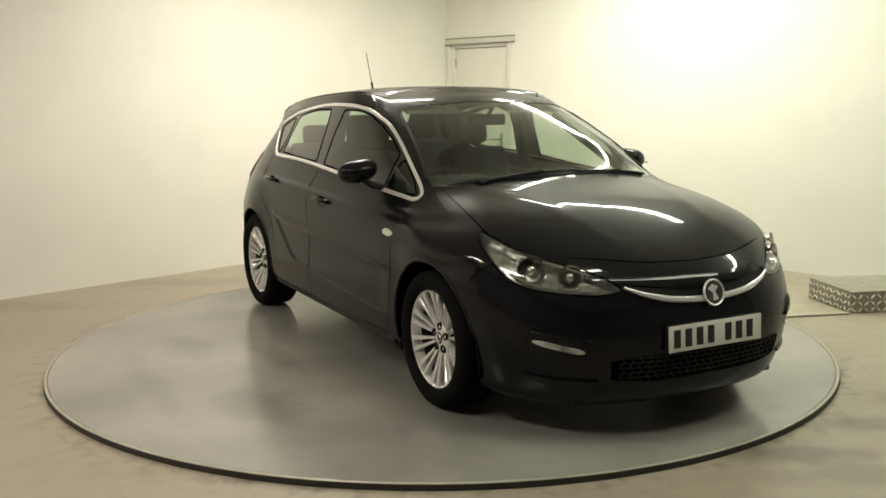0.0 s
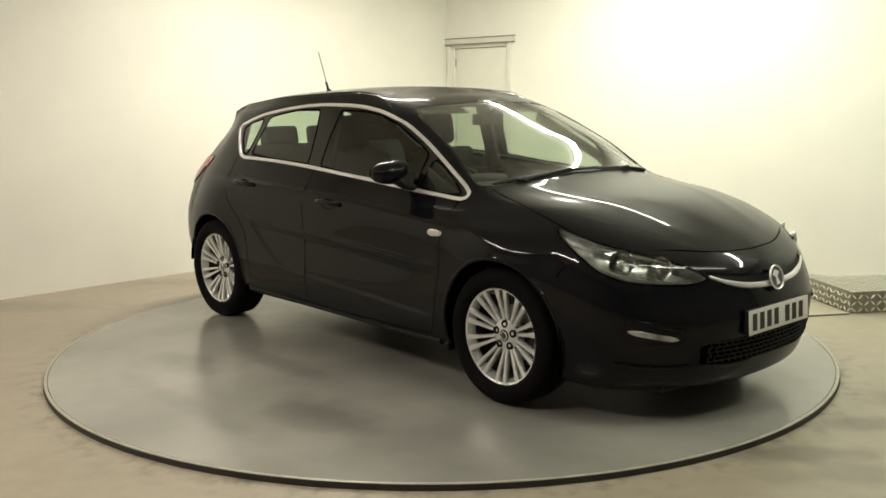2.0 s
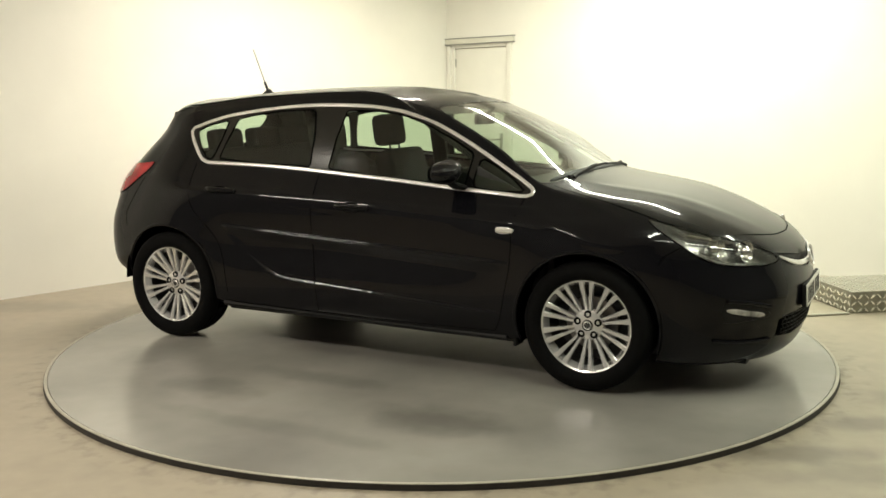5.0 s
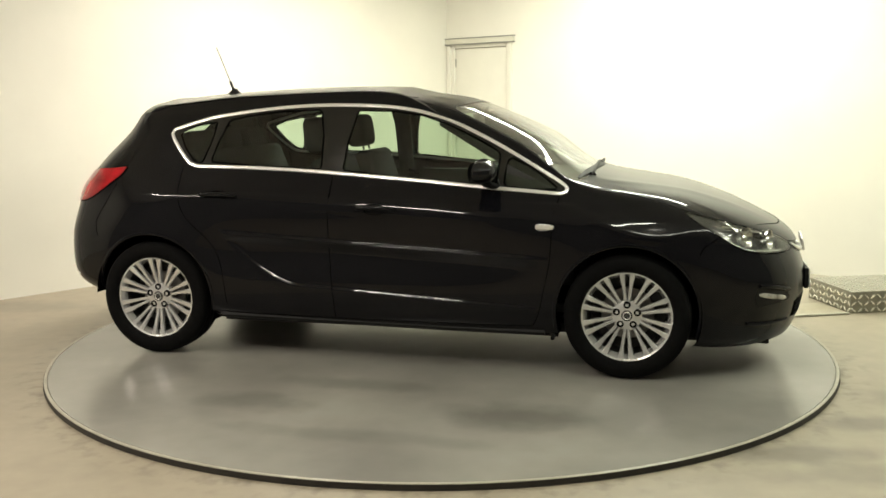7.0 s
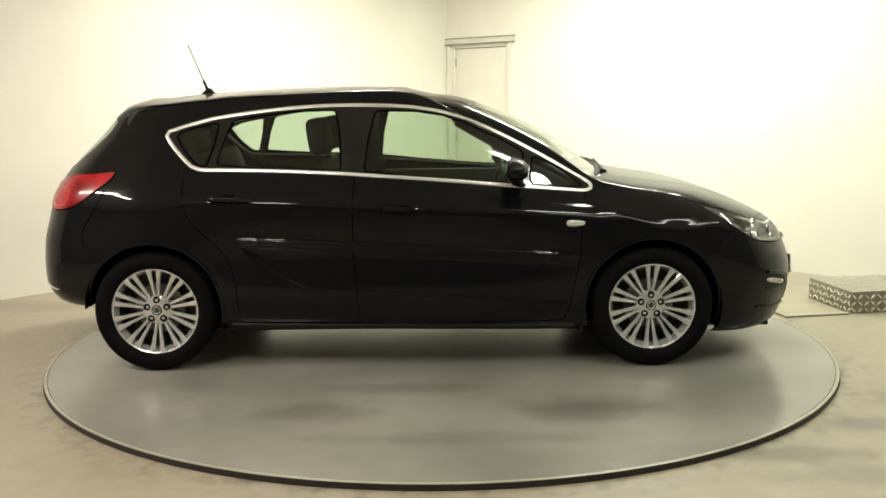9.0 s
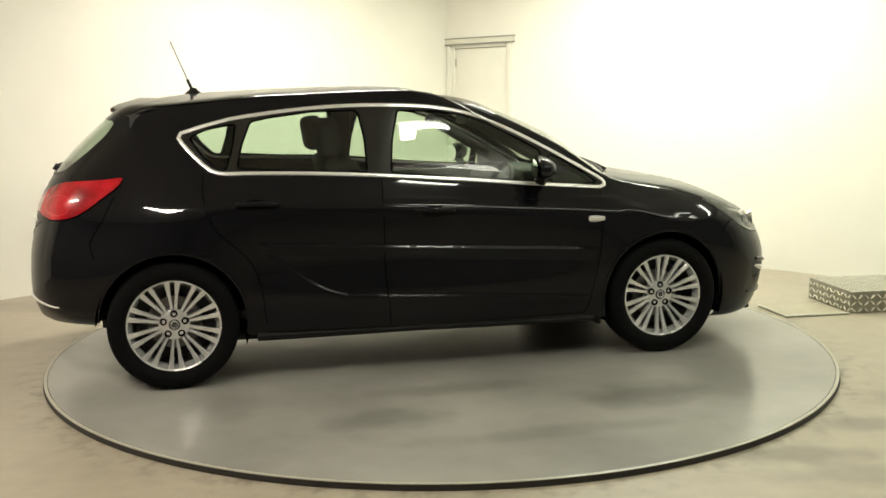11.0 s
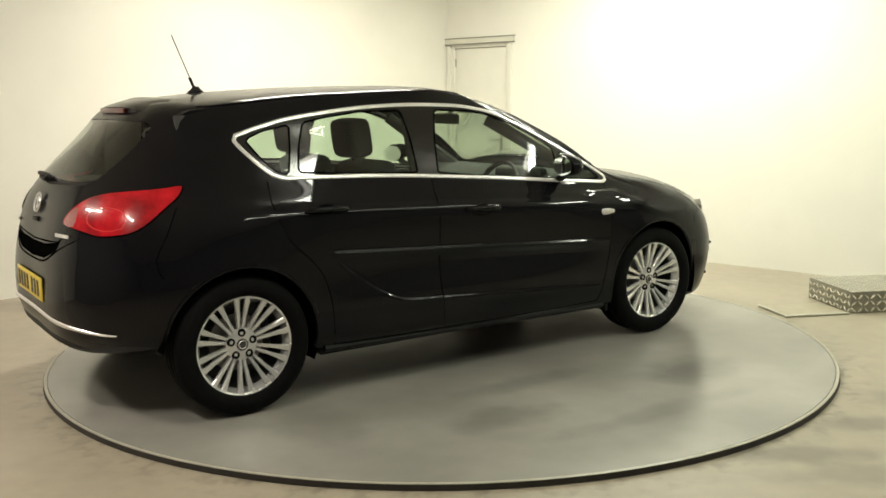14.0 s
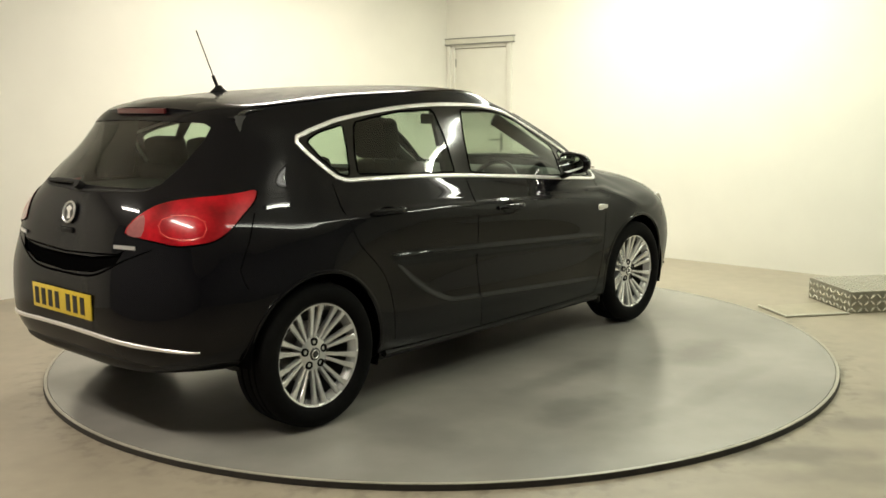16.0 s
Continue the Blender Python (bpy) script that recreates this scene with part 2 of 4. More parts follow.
def wall(name, a, b, label, opening=None, mat=None):
    """A wall from a to b, its inner face on that line and its body behind; opening: (from, to, height) along it."""
    d = (b - a).normalized()
    length = (b - a).length
    out = Vector((d.y, -d.x, 0))
    mid = Vector((0, -0.5, 0))
    if (a + b).to_3d().dot(out) / 2 < mid.dot(out):
        out = -out
    turn = Matrix(((d.x, out.x, 0, 0), (d.y, out.y, 0, 0), (0, 0, 1, 0), (0, 0, 0, 1)))
    bm = bmesh.new()
    spans = [(-THICK, length + THICK, 0, HEIGHT)]
    if opening:
        p, q, h = opening
        spans = [(-THICK, p, 0, HEIGHT), (p, q, h, HEIGHT), (q, length + THICK, 0, HEIGHT)]
    for p, q, lo, hi in spans:
        box((q - p, THICK, hi - lo), ((p + q) / 2, THICK / 2, (lo + hi) / 2), bm=bm)
    bmesh.ops.transform(bm, matrix=Matrix.Translation(a) @ turn, verts=bm.verts)
    ob = solid(name, bm, mat or WALL, label, "wall", kind="structure", smooth=False)
    return ob, Matrix.Translation(a) @ turn


DOOR_FROM, DOOR_TO, DOOR_H = 0.06, 0.84, 2.045
wall("wall_left", CORNER, FAR_L, "cream painted plain studio wall")
_, DOOR_FRAME_AT = wall("wall_right", CORNER, FAR_R, "cream painted wall with a pale door beside the corner", (DOOR_FROM, DOOR_TO, DOOR_H))
# two unseen walls, added; their dark tone sets what paint and chrome mirror
wall("wall_behind_left", FAR_L, NEAR, "unseen dark grey wall, added for the car to mirror", mat=DARK_WALL)
wall("wall_behind_right", FAR_R, NEAR, "unseen dark grey wall, added for the car to mirror", mat=DARK_WALL)


def slab(name, mat, z, thick, label):
    bm = bmesh.new()
    low = [bm.verts.new((p.x, p.y, z)) for p in (CORNER, FAR_R, NEAR, FAR_L)]
    top = [bm.verts.new((p.x, p.y, z + thick)) for p in (CORNER, FAR_R, NEAR, FAR_L)]
    bm.faces.new(low), bm.faces.new(top)
    for i in range(4):
        bm.faces.new((low[i], low[(i + 1) % 4], top[(i + 1) % 4], top[i]))
    return solid(name, bm, mat, label, name, kind="structure", smooth=False)


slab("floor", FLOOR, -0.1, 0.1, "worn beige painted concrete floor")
slab("ceiling", CEILING, HEIGHT, 0.1, "plain white ceiling")


def door_in_wall():
    """A pale flush door in its frame, shut."""
    d = tagged(new("door_1"), "pale cream door, shut, in a narrow frame", "door", kind="structure")
    d.matrix_world = DOOR_FRAME_AT
    w = DOOR_TO - DOOR_FROM
    mid = (DOOR_FROM + DOOR_TO) / 2
    part("door_leaf", box((w - 0.09, 0.044, DOOR_H - 0.055), (mid, 0.050, (DOOR_H - 0.055) / 2 + 0.006), 0.003), DOOR, d)
    for x in (DOOR_FROM + 0.021, DOOR_TO - 0.021):
        part("door_jamb", box((0.042, 0.15, DOOR_H - 0.002), (x, 0.079, DOOR_H / 2), 0.003), DOOR, d)
    part("door_head", box((w - 0.086, 0.15, 0.042), (mid, 0.079, DOOR_H - 0.022), 0.003), DOOR, d)
    head = part("architrave", box((w + 0.14, 0.024, 0.05), (mid, -0.012, DOOR_H + 0.026), 0.003), FRAME, d)
    # dark strips stand in for the shadow lines along the head
    for z in (DOOR_H + 0.056, DOOR_H - 0.006):
        part("shade_strip", box((w + 0.16, 0.032, 0.011), (mid, -0.016, z), 0.003), STEEL, head)
    for x in (DOOR_FROM - 0.022, DOOR_TO + 0.022):
        part("side_architrave", box((0.044, 0.018, DOOR_H), (x, -0.009, DOOR_H / 2), 0.003), DOOR, d)
    handle = part("door_handle", box((0.035, 0.008, 0.17), (DOOR_TO - 0.12, 0.024, 1.03), 0.003), STEEL, d)
    part("lever", tube([(DOOR_TO - 0.12, 0.022, 1.05), (DOOR_TO - 0.12, -0.04, 1.05), (DOOR_TO - 0.135, -0.046, 1.05), (DOOR_TO - 0.23, -0.046, 1.05)], 0.009), STEEL, handle)
    for z in (0.25, 1.05, 1.85):
        part("hinge", box((0.012, 0.012, 0.09), (DOOR_FROM + 0.045, 0.026, z), 0.002), STEEL, d)


door_in_wall()


def ceiling_light(at, along, length, color, watts):
    """A batten with two fluorescent tubes under the ceiling."""
    t = thing("ceiling_light", "white twin-tube fluorescent batten on the ceiling", "ceiling light", "ceiling battens")
    ang = math.atan2(along.y, along.x)
    t.matrix_world = pose(at[0], at[1], HEIGHT, 0, 0, math.degrees(ang))
    part("housing", box((length, 0.10, 0.05), (0, 0, -0.026), 0.006), HOUSING, t)
    for y in (-0.07, 0.07):
        part("tube", tube([(-length / 2 + 0.03, y, -0.075), (length / 2 - 0.03, y, -0.075)], 0.014, sides=10), TUBE, t, "glowing fluorescent tube")
    for x in (-length / 2 + 0.02, length / 2 - 0.02):
        part("end_cap", box((0.03, 0.19, 0.05), (x, 0, -0.072), 0.006), HOUSING, t)
    lamp = bpy.data.lights.new("batten_light", "AREA")
    lamp.shape, lamp.size, lamp.size_y = "RECTANGLE", length - 0.1, 0.12
    lamp.energy, lamp.color = watts, color
    lo = new("batten_light", lamp)
    lo.matrix_world = pose(at[0], at[1], HEIGHT - 0.10, 0, 0, math.degrees(ang))


WARM, COOL = (1.0, 0.91, 0.785), (0.95, 1.0, 0.815)
ceiling_light((1.62, 1.98), ALONG_R, 2.4, COOL, 70)
ceiling_light((-0.7, 1.75), -ALONG_L, 2.0, WARM, 84)
ceiling_light((1.05, -2.05), ALONG_L, 0.7, COOL, 15)
ceiling_light((2.57, -2.23), Vector((0.845, 0.535, 0)), 3.6, COOL, 20)
ceiling_light((-3.9, -1.75), Vector((0.825, -0.565, 0)), 1.3, WARM, 56)
# unseen fill lamp, added to brighten the left floor and deck
ceiling_light((-1.7, -3.3), ALONG_R, 1.2, WARM, 56)
ceiling_light((3.9, -0.2), ALONG_R, 1.8, COOL, 40)


def tread_box():
    """A low step of tread plate, with raised bars on its top and sides."""
    t = thing("tread_plate_step", "low aluminium tread-plate step on the floor by the wall", "step")
    o = Vector((2.785, 0.66, 0))
    ax = (Vector((2.708, 1.211, 0)) - o).normalized()
    ay = Vector((-ax.y, ax.x, 0)) * -1
    t.matrix_world = Matrix.Translation(o) @ Matrix(((ax.x, ay.x, 0, 0), (ax.y, ay.y, 0, 0), (0, 0, 1, 0), (0, 0, 0, 1)))
    lx, ly, h = 0.556, 0.95, 0.15
    part("step_body", box((lx, ly, h), (lx / 2, ly / 2, h / 2), 0.006), TREAD, t)

    def bars(name, w, d, place):
        bm = bmesh.new()
        pitch = 0.046
        for i in range(int(w / pitch)):
            for j in range(int(d / pitch)):
                a, b = (i + 0.5) * pitch, (j + 0.5) * pitch
                turn = radians(45 if (i + j) % 2 else -45)
                tmp = bmesh.new()
                bmesh.ops.create_uvsphere(tmp, u_segments=6, v_segments=4, radius=1, matrix=Matrix.Translation((a, b, 0)) @ Matrix.Rotation(turn, 4, "Z") @ Matrix.Diagonal((0.023, 0.0085, 0.006, 1)))
                for f in list(tmp.faces):
                    vs = [bm.verts.new(v.co) for v in f.verts]
                    bm.faces.new(vs)
                tmp.free()
        bmesh.ops.remove_doubles(bm, verts=bm.verts, dist=1e-5)
        bmesh.ops.transform(bm, matrix=place, verts=bm.verts)
        tagged(part(name, bm, TREAD_BAR, t, "raised tread pattern"), kind="stuff")

    bars("top_tread", lx, ly, Matrix.Translation((0, 0, h)))
    bars("side_tread", h, ly, Matrix.Rotation(radians(-90), 4, "Y"))
    bars("front_tread", lx, h, Matrix.Rotation(radians(90), 4, "X"))


tread_box()


def floor_plate():
    t = thing("floor_plate", "thin pale metal plate lying on the floor by the step", "metal plate")
    pts = [(2.24, 0.91), (2.31, 0.56), (2.77, 0.635), (2.70, 0.99)]
    bm = prism(pts, 0.008, "Z", 0.002)
    bmesh.ops.translate(bm, vec=(0, 0, 0.0045), verts=bm.verts)
    part("sheet", bm, material("thin_sheet_metal", (0.36, 0.325, 0.24), 0.4, grain=0.08, grain_scale=12), t)
    part("folded_edge", tube([(2.24, 0.91, 0.012), (2.31, 0.56, 0.012), (2.765, 0.635, 0.012)], 0.006, sides=6), FRAME, t)


floor_plate()


# ---- the turntable ----
def turntable():
    t = thing("turntable", "round grey worn turntable deck, slowly turning, stained", "turntable")
    R = 2.255
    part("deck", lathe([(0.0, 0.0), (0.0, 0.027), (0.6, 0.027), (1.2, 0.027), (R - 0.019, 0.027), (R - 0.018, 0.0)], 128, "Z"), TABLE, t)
    part("lip", lathe([(R - 0.016, 0.010), (R - 0.016, 0.0275), (R - 0.003, 0.0275), (R, 0.0265), (R, 0.0245), (R - 0.004, 0.010)], 160, "Z"), TABLE_LIP, t, "worn bright edge")
    part("skirt", lathe([(R - 0.006, 0.001), (R - 0.006, 0.0235), (R + 0.002, 0.0235), (R + 0.004, 0.001)], 160, "Z"), TABLE_EDGE, t, "dark steel skirt")
    return t


TURNTABLE = turntable()
# ---- the car's skin: contours from the rear centre line round the side to the nose, stacked from sill to roof ----
C_UNDER = [(-1.93, 0, .30), (-1.89, .40, .30), (-1.77, .60, .305), (-1.63, .71, .31), (-1.34, .77, .26), (-.90, .80, .225), (-.20, .81, .21), (.45, .81, .20), (.95, .80, .195), (1.342, .77, .18), (1.76, .68, .150), (2.02, .42, .145), (2.10, 0, .145)]
C_SILL = [(-2.03, 0, .335), (-2.0, .43, .33), (-1.87, .675, .345), (-1.67, .795, .355), (-1.34, .85, .31), (-.90, .865, .272), (-.20, .87, .258), (.45, .87, .25), (.95, .865, .25), (1.342, .85, .23), (1.84, .765, .190), (2.14, .46, .185), (2.225, 0, .185)]
C_LOW = [(-2.075, 0, .46), (-2.058, .46, .455), (-1.925, .735, .45), (-1.68, .845, .44), (-1.34, .885, .44), (-.90, .888, .42), (-.20, .892, .42), (.45, .893, .42), (.95, .89, .42), (1.342, .888, .44), (1.89, .80, .42), (2.20, .48, .42), (2.285, 0, .42)]
C_MID = [(-2.07, 0, .66), (-2.055, .46, .66), (-1.925, .745, .66), (-1.68, .855, .65), (-1.34, .905, .66), (-.90, .882, .62), (-.20, .880, .62), (.45, .882, .62), (.95, .892, .62), (1.342, .905, .66), (1.86, .81, .63), (2.17, .47, .60), (2.258, 0, .587)]
C_CREASE = [(-2.045, 0, .81), (-2.025, .455, .81), (-1.885, .73, .815), (-1.64, .825, .83), (-1.34, .88, .86), (-.90, .885, .89), (-.20, .886, .87), (.45, .888, .84), (.95, .888, .805), (1.342, .88, .80), (1.76, .775, .80), (2.05, .46, .760), (2.155, 0, .738)]
C_SHOULDER = [(-2.012, 0, .95), (-1.988, .44, .95), (-1.84, .695, .955), (-1.61, .78, .96), (-1.34, .825, .975), (-.90, .845, .965), (-.20, .85, .94), (.45, .85, .905), (.95, .845, .875), (1.25, .805, .885), (1.52, .70, .918), (1.66, .42, .932), (1.70, 0, .934)]
C_BELT = [(-1.945, 0, 1.09), (-1.90, .40, 1.09), (-1.75, .63, 1.09), (-1.56, .715, 1.085), (-1.34, .76, 1.085), (-.90, .785, 1.08), (-.20, .795, 1.045), (.45, .79, .99), (.86, .775, .965), (1.04, .73, .988), (1.07, .67, 1.01), (1.12, .40, 1.042), (1.14, 0, 1.052)]
C_GLASS = [(-1.79, 0, 1.26), (-1.745, .36, 1.255), (-1.62, .555, 1.25), (-1.47, .64, 1.245), (-1.28, .68, 1.25), (-.88, .705, 1.25), (-.20, .72, 1.245), (.40, .705, 1.205), (.64, .685, 1.165), (.72, .655, 1.19), (.765, .60, 1.210), (.815, .38, 1.241), (.835, 0, 1.250)]
C_RAIL = [(-1.60, 0, 1.415), (-1.585, .36, 1.41), (-1.51, .52, 1.395), (-1.40, .575, 1.385), (-1.22, .60, 1.395), (-.88, .62, 1.422), (-.20, .63, 1.448), (.14, .61, 1.432), (.24, .59, 1.408), (.29, .565, 1.408), (.34, .505, 1.412), (.383, .32, 1.427), (.40, 0, 1.436)]
C_ROOF = [(-1.44, 0, 1.463), (-1.43, .27, 1.458), (-1.38, .41, 1.446), (-1.29, .475, 1.446), (-1.12, .495, 1.462), (-.82, .505, 1.486), (-.20, .515, 1.506), (-.04, .50, 1.499), (.02, .475, 1.486), (.06, .44, 1.474), (.10, .37, 1.477), (.13, .22, 1.480), (.15, 0, 1.482)]
C_CENTRE = [(-1.20, 0, 1.492), (-1.18, 0, 1.494), (-1.12, 0, 1.498), (-1.02, 0, 1.504), (-.88, 0, 1.511), (-.68, 0, 1.519), (-.35, 0, 1.526), (-.20, 0, 1.526), (-.13, 0, 1.524), (-.09, 0, 1.523), (-.05, 0, 1.521), (-.02, 0, 1.520), (.0, 0, 1.518)]
SKIN = np.array([C_UNDER, C_SILL, C_LOW, C_MID, C_CREASE, C_SHOULDER, C_BELT, C_GLASS, C_RAIL, C_ROOF, C_CENTRE], float)


def padded_skin():
    """The net of knots with one ghost ring round it, so that the skin runs smoothly over its centre line."""
    flip = np.array([1, -1, 1])
    a = np.concatenate([SKIN[:, 1:2] * flip, SKIN, SKIN[:, -2:-1] * flip], 1)
    return np.concatenate([2 * a[:1] - a[1:2], a, a[-2:-1] * flip], 0)


NET = padded_skin()


def bend(t):
    return np.stack([-t ** 3 + 2 * t ** 2 - t, 3 * t ** 3 - 5 * t ** 2 + 2, -3 * t ** 3 + 4 * t ** 2 + t, t ** 3 - t ** 2], -1) / 2


def skin(u, v):
    """Points of the skin: u from 0 (rear) to 12 (nose), v from 0 (sill) to 10 (roof centre); y is positive."""
    u, v = np.atleast_1d(np.asarray(u, float)), np.atleast_1d(np.asarray(v, float))
    i, j = np.clip(u.astype(int), 0, 11), np.clip(v.astype(int), 0, 9)
    bu, bv = bend(u - i), bend(v - j)
    out = np.zeros(u.shape + (3,))
    for a in range(4):
        for b in range(4):
            out += (bv[..., a] * bu[..., b])[..., None] * NET[j + a, i + b]
    return out


def skin_normal(u, v):
    u, v = np.atleast_1d(np.asarray(u, float)), np.atleast_1d(np.asarray(v, float))
    e = 0.01
    du = skin(np.clip(u + e, 0, 12), v) - skin(np.clip(u - e, 0, 12), v)
    dv = skin(u, np.clip(v + e, 0, 10)) - skin(u, np.clip(v - e, 0, 10))
    n = np.cross(dv, du)
    return n / np.maximum(np.linalg.norm(n, axis=-1, keepdims=True), 1e-9)


GU, GV = np.meshgrid(np.linspace(0, 12, 361), np.linspace(0, 10, 241))
GP = skin(GU, GV)


def find_uv(p, weights=(1, 1, 1), ubox=(0, 12), vbox=(0, 10)):
    """The skin's (u, v) nearest to the point p, by the axes that the weights name."""
    w, p = np.array(weights, float), np.array(p, float)
    d = (((GP - p) * w) ** 2).sum(-1) + 1e3 * ((GU < ubox[0]) | (GU > ubox[1]) | (GV < vbox[0]) | (GV > vbox[1]))
    k = np.unravel_index(d.argmin(), d.shape)
    x = np.array([GU[k], GV[k]])
    for _ in range(5):
        q = skin(*x)[0]
        e = 1e-3
        jac = np.stack([(skin(x[0] + e, x[1])[0] - q) / e, (skin(x[0], x[1] + e)[0] - q) / e], -1) * w[:, None]
        step = np.linalg.lstsq(jac.T @ jac + 1e-6 * np.eye(2), jac.T @ ((p - q) * w), rcond=None)[0]
        x = np.clip(x + np.clip(step, -.1, .1), (0, 0), (12, 10))
    return x
# ---- cutting the skin into panels ----
def inside(poly, pts):
    x, y = pts[:, 0], pts[:, 1]
    hit = np.zeros(len(pts), bool)
    for (ax, ay), (bx, by) in zip(poly, np.roll(poly, -1, 0)):
        if ay == by:
            continue
        hit ^= ((ay > y) != (by > y)) & (x < (bx - ax) * (y - ay) / (by - ay) + ax)
    return hit


def scallop(p):
    """How far the doors' lower hollow sinks in at points p (x, y, z)."""
    x, z = p[:, 0], p[:, 2]
    top = 0.675 - 0.055 * x
    low = 0.405 - 0.062 * x + 0.9 * np.clip(-0.45 - x, 0, None) ** 1.6
    rise = lambda a: np.clip(a, 0, 1) ** 2 * (3 - 2 * np.clip(a, 0, 1))
    along = rise((x + 0.93) / 0.08) * rise((0.95 - x) / 0.2)
    slope = 1.44 * np.clip(-0.45 - x, 0, None) ** 0.6
    band = -0.0098 * rise((top + 0.008 - z) / 0.016) + 0.0185 * rise((top - 0.008 - z) / 0.055)
    band = band * rise((z - low) / np.sqrt(1 + slope ** 2) / 0.016) * along
    ridge = rise(1 - abs(z - (0.872 - 0.055 * (x + 0.2))) / 0.03) * rise((x + 1.6) / 0.4) * rise((0.80 - x) / 0.3)
    fall = 0.935 - 0.02 * rise((x - 0.7) / 0.2) - 0.175 * rise((x - 0.86) / 0.62) + 0.03 * rise((x - 1.50) / 0.2)
    fender = rise(1 - abs(z - fall) / 0.045) * rise((x - 0.72) / 0.16) * rise((1.72 - x) / 0.08)
    return band - 0.003 * ridge - 0.006 * fender


def on_skin(uv, lift=0.0, side=1):
    uv = np.array(uv, float).reshape(-1, 2)
    p = skin(uv[:, 0], uv[:, 1])
    n = skin_normal(uv[:, 0], uv[:, 1])
    n[(uv[:, 0] < 1e-3) | (uv[:, 0] > 12 - 1e-3), 1] = 0
    sink = np.where((uv[:, 1] > 1.2) & (uv[:, 1] < 5.4) & (uv[:, 0] > 3) & (uv[:, 0] < 10.3), scallop(p), 0)
    # the bonnet's two long creases
    line = 0.52 - 0.26 * (p[:, 0] - 1.15) / 0.95
    swell = np.clip(1 - abs(p[:, 1] - line) / 0.075, 0, 1)
    sink = sink - np.where((uv[:, 1] > 4.0) & (uv[:, 1] < 6.0) & (uv[:, 0] > 9.9), 0.003 * swell ** 2 * (3 - 2 * swell) * np.clip((2.12 - p[:, 0]) / 0.3, 0, 1) * np.clip((p[:, 0] - 1.12) / 0.15, 0, 1), 0)
    p = p + n * (lift - sink)[:, None]
    return p * np.array([1, side, 1]), n * np.array([1, side, 1])


SIDE = dict(weights=(1, 0, 1), ubox=(2.6, 10.2), vbox=(1.0, 8.6))


def side_poly(points, step=0.04, smooth=True):
    """An outline given in side view, as a loop in the skin's own coordinates."""
    q = smooth_line([(x, 0, z) for x, z in points], step, True) if smooth else np.array([(x, 0, z) for x, z in points])
    return np.array([find_uv(p, **SIDE) for p in q])


def rounded(points, times=3):
    """A closed outline with its corners cut round, time after time."""
    q = np.array(points, float)
    mid = q.mean(0)
    away = q - mid
    q = mid + away * (1 + 0.013 / np.linalg.norm(away, axis=1, keepdims=True))
    dense = []
    for a, b in zip(q, np.roll(q, -1, 0)):
        n = max(1, int(np.linalg.norm(b - a) / 0.05))
        dense += [a + (b - a) * k / n for k in range(n)]
    q = np.array(dense)
    for _ in range(times):
        nxt = np.roll(q, -1, 0)
        q = np.stack([0.78 * q + 0.22 * nxt, 0.22 * q + 0.78 * nxt], 1).reshape(-1, 2)
    return q


def near_poly(points, step=0.04, smooth=True):
    q = smooth_line(points, step, True) if smooth else np.array(points, float)
    return np.array([find_uv(p) for p in q])


def circle_poly(cx, cz, r, n=40):
    return np.array([find_uv((cx + r * math.cos(a), 0.88, cz + r * math.sin(a)), (1, 0.05, 1), (2.6, 10.6), (0, 5)) for a in np.linspace(0, 2 * math.pi, n, endpoint=False)])


def arch_poly(cx):
    """A wheel opening: a wide arc, open at the bottom."""
    r, cz = 0.372, 0.335
    arc = [(cx + r * math.cos(a), cz + r * math.sin(a)) for a in np.linspace(-0.30, math.pi + 0.30, 34)]
    uv = [find_uv((x, 0.88, z), (1, 0.05, 1), (2.2, 10.9), (0, 5)) for x, z in arc]
    return np.array(uv + [(uv[-1][0], -0.05), (uv[0][0], -0.05)])


DLO = side_poly([(-1.278, 1.262), (-1.225, 1.298), (-1.10, 1.334), (-.97, 1.362), (-.66, 1.40), (-.36, 1.417), (-.05, 1.412), (.13, 1.393), (.257, 1.366), (.41, 1.312), (.56, 1.243), (.715, 1.162), (.87, 1.074), (.985, 1.006), (1.018, .975), (.99, .952), (.85, .962), (.57, .984), (.26, 1.012), (-.05, 1.036), (-.35, 1.058), (-.65, 1.073), (-.95, 1.081), (-1.09, 1.086), (-1.165, 1.13)])
PANES = {
    "front_quarter_glass": [(.965, .978), (.87, 1.046), (.79, 1.090), (.715, 1.130), (.705, 1.06), (.70, .995), (.83, .984)],
    "front_door_glass": [(.645, 1.160), (.52, 1.228), (.36, 1.300), (.22, 1.346), (.08, 1.372), (-.13, 1.382), (-.17, 1.23), (-.19, 1.07), (.10, 1.045), (.40, 1.018), (.635, .999)],
    "rear_door_glass": [(-.37, 1.386), (-.60, 1.376), (-.80, 1.352), (-.905, 1.335), (-.955, 1.22), (-.985, 1.112), (-.70, 1.100), (-.34, 1.080), (-.345, 1.25)],
    "rear_quarter_glass": [(-1.00, 1.322), (-1.13, 1.292), (-1.215, 1.262), (-1.16, 1.185), (-1.10, 1.122), (-1.055, 1.112), (-1.025, 1.22)],
}
HEADLIGHT = near_poly([(1.615, .755, .858), (1.70, .745, .848), (1.818, .715, .818), (1.942, .642, .787), (2.068, .536, .752), (2.150, .45, .704), (2.185, .412, .66), (2.145, .509, .640), (2.043, .649, .645), (1.947, .736, .662), (1.865, .778, .695), (1.76, .80, .765), (1.67, .795, .825)])
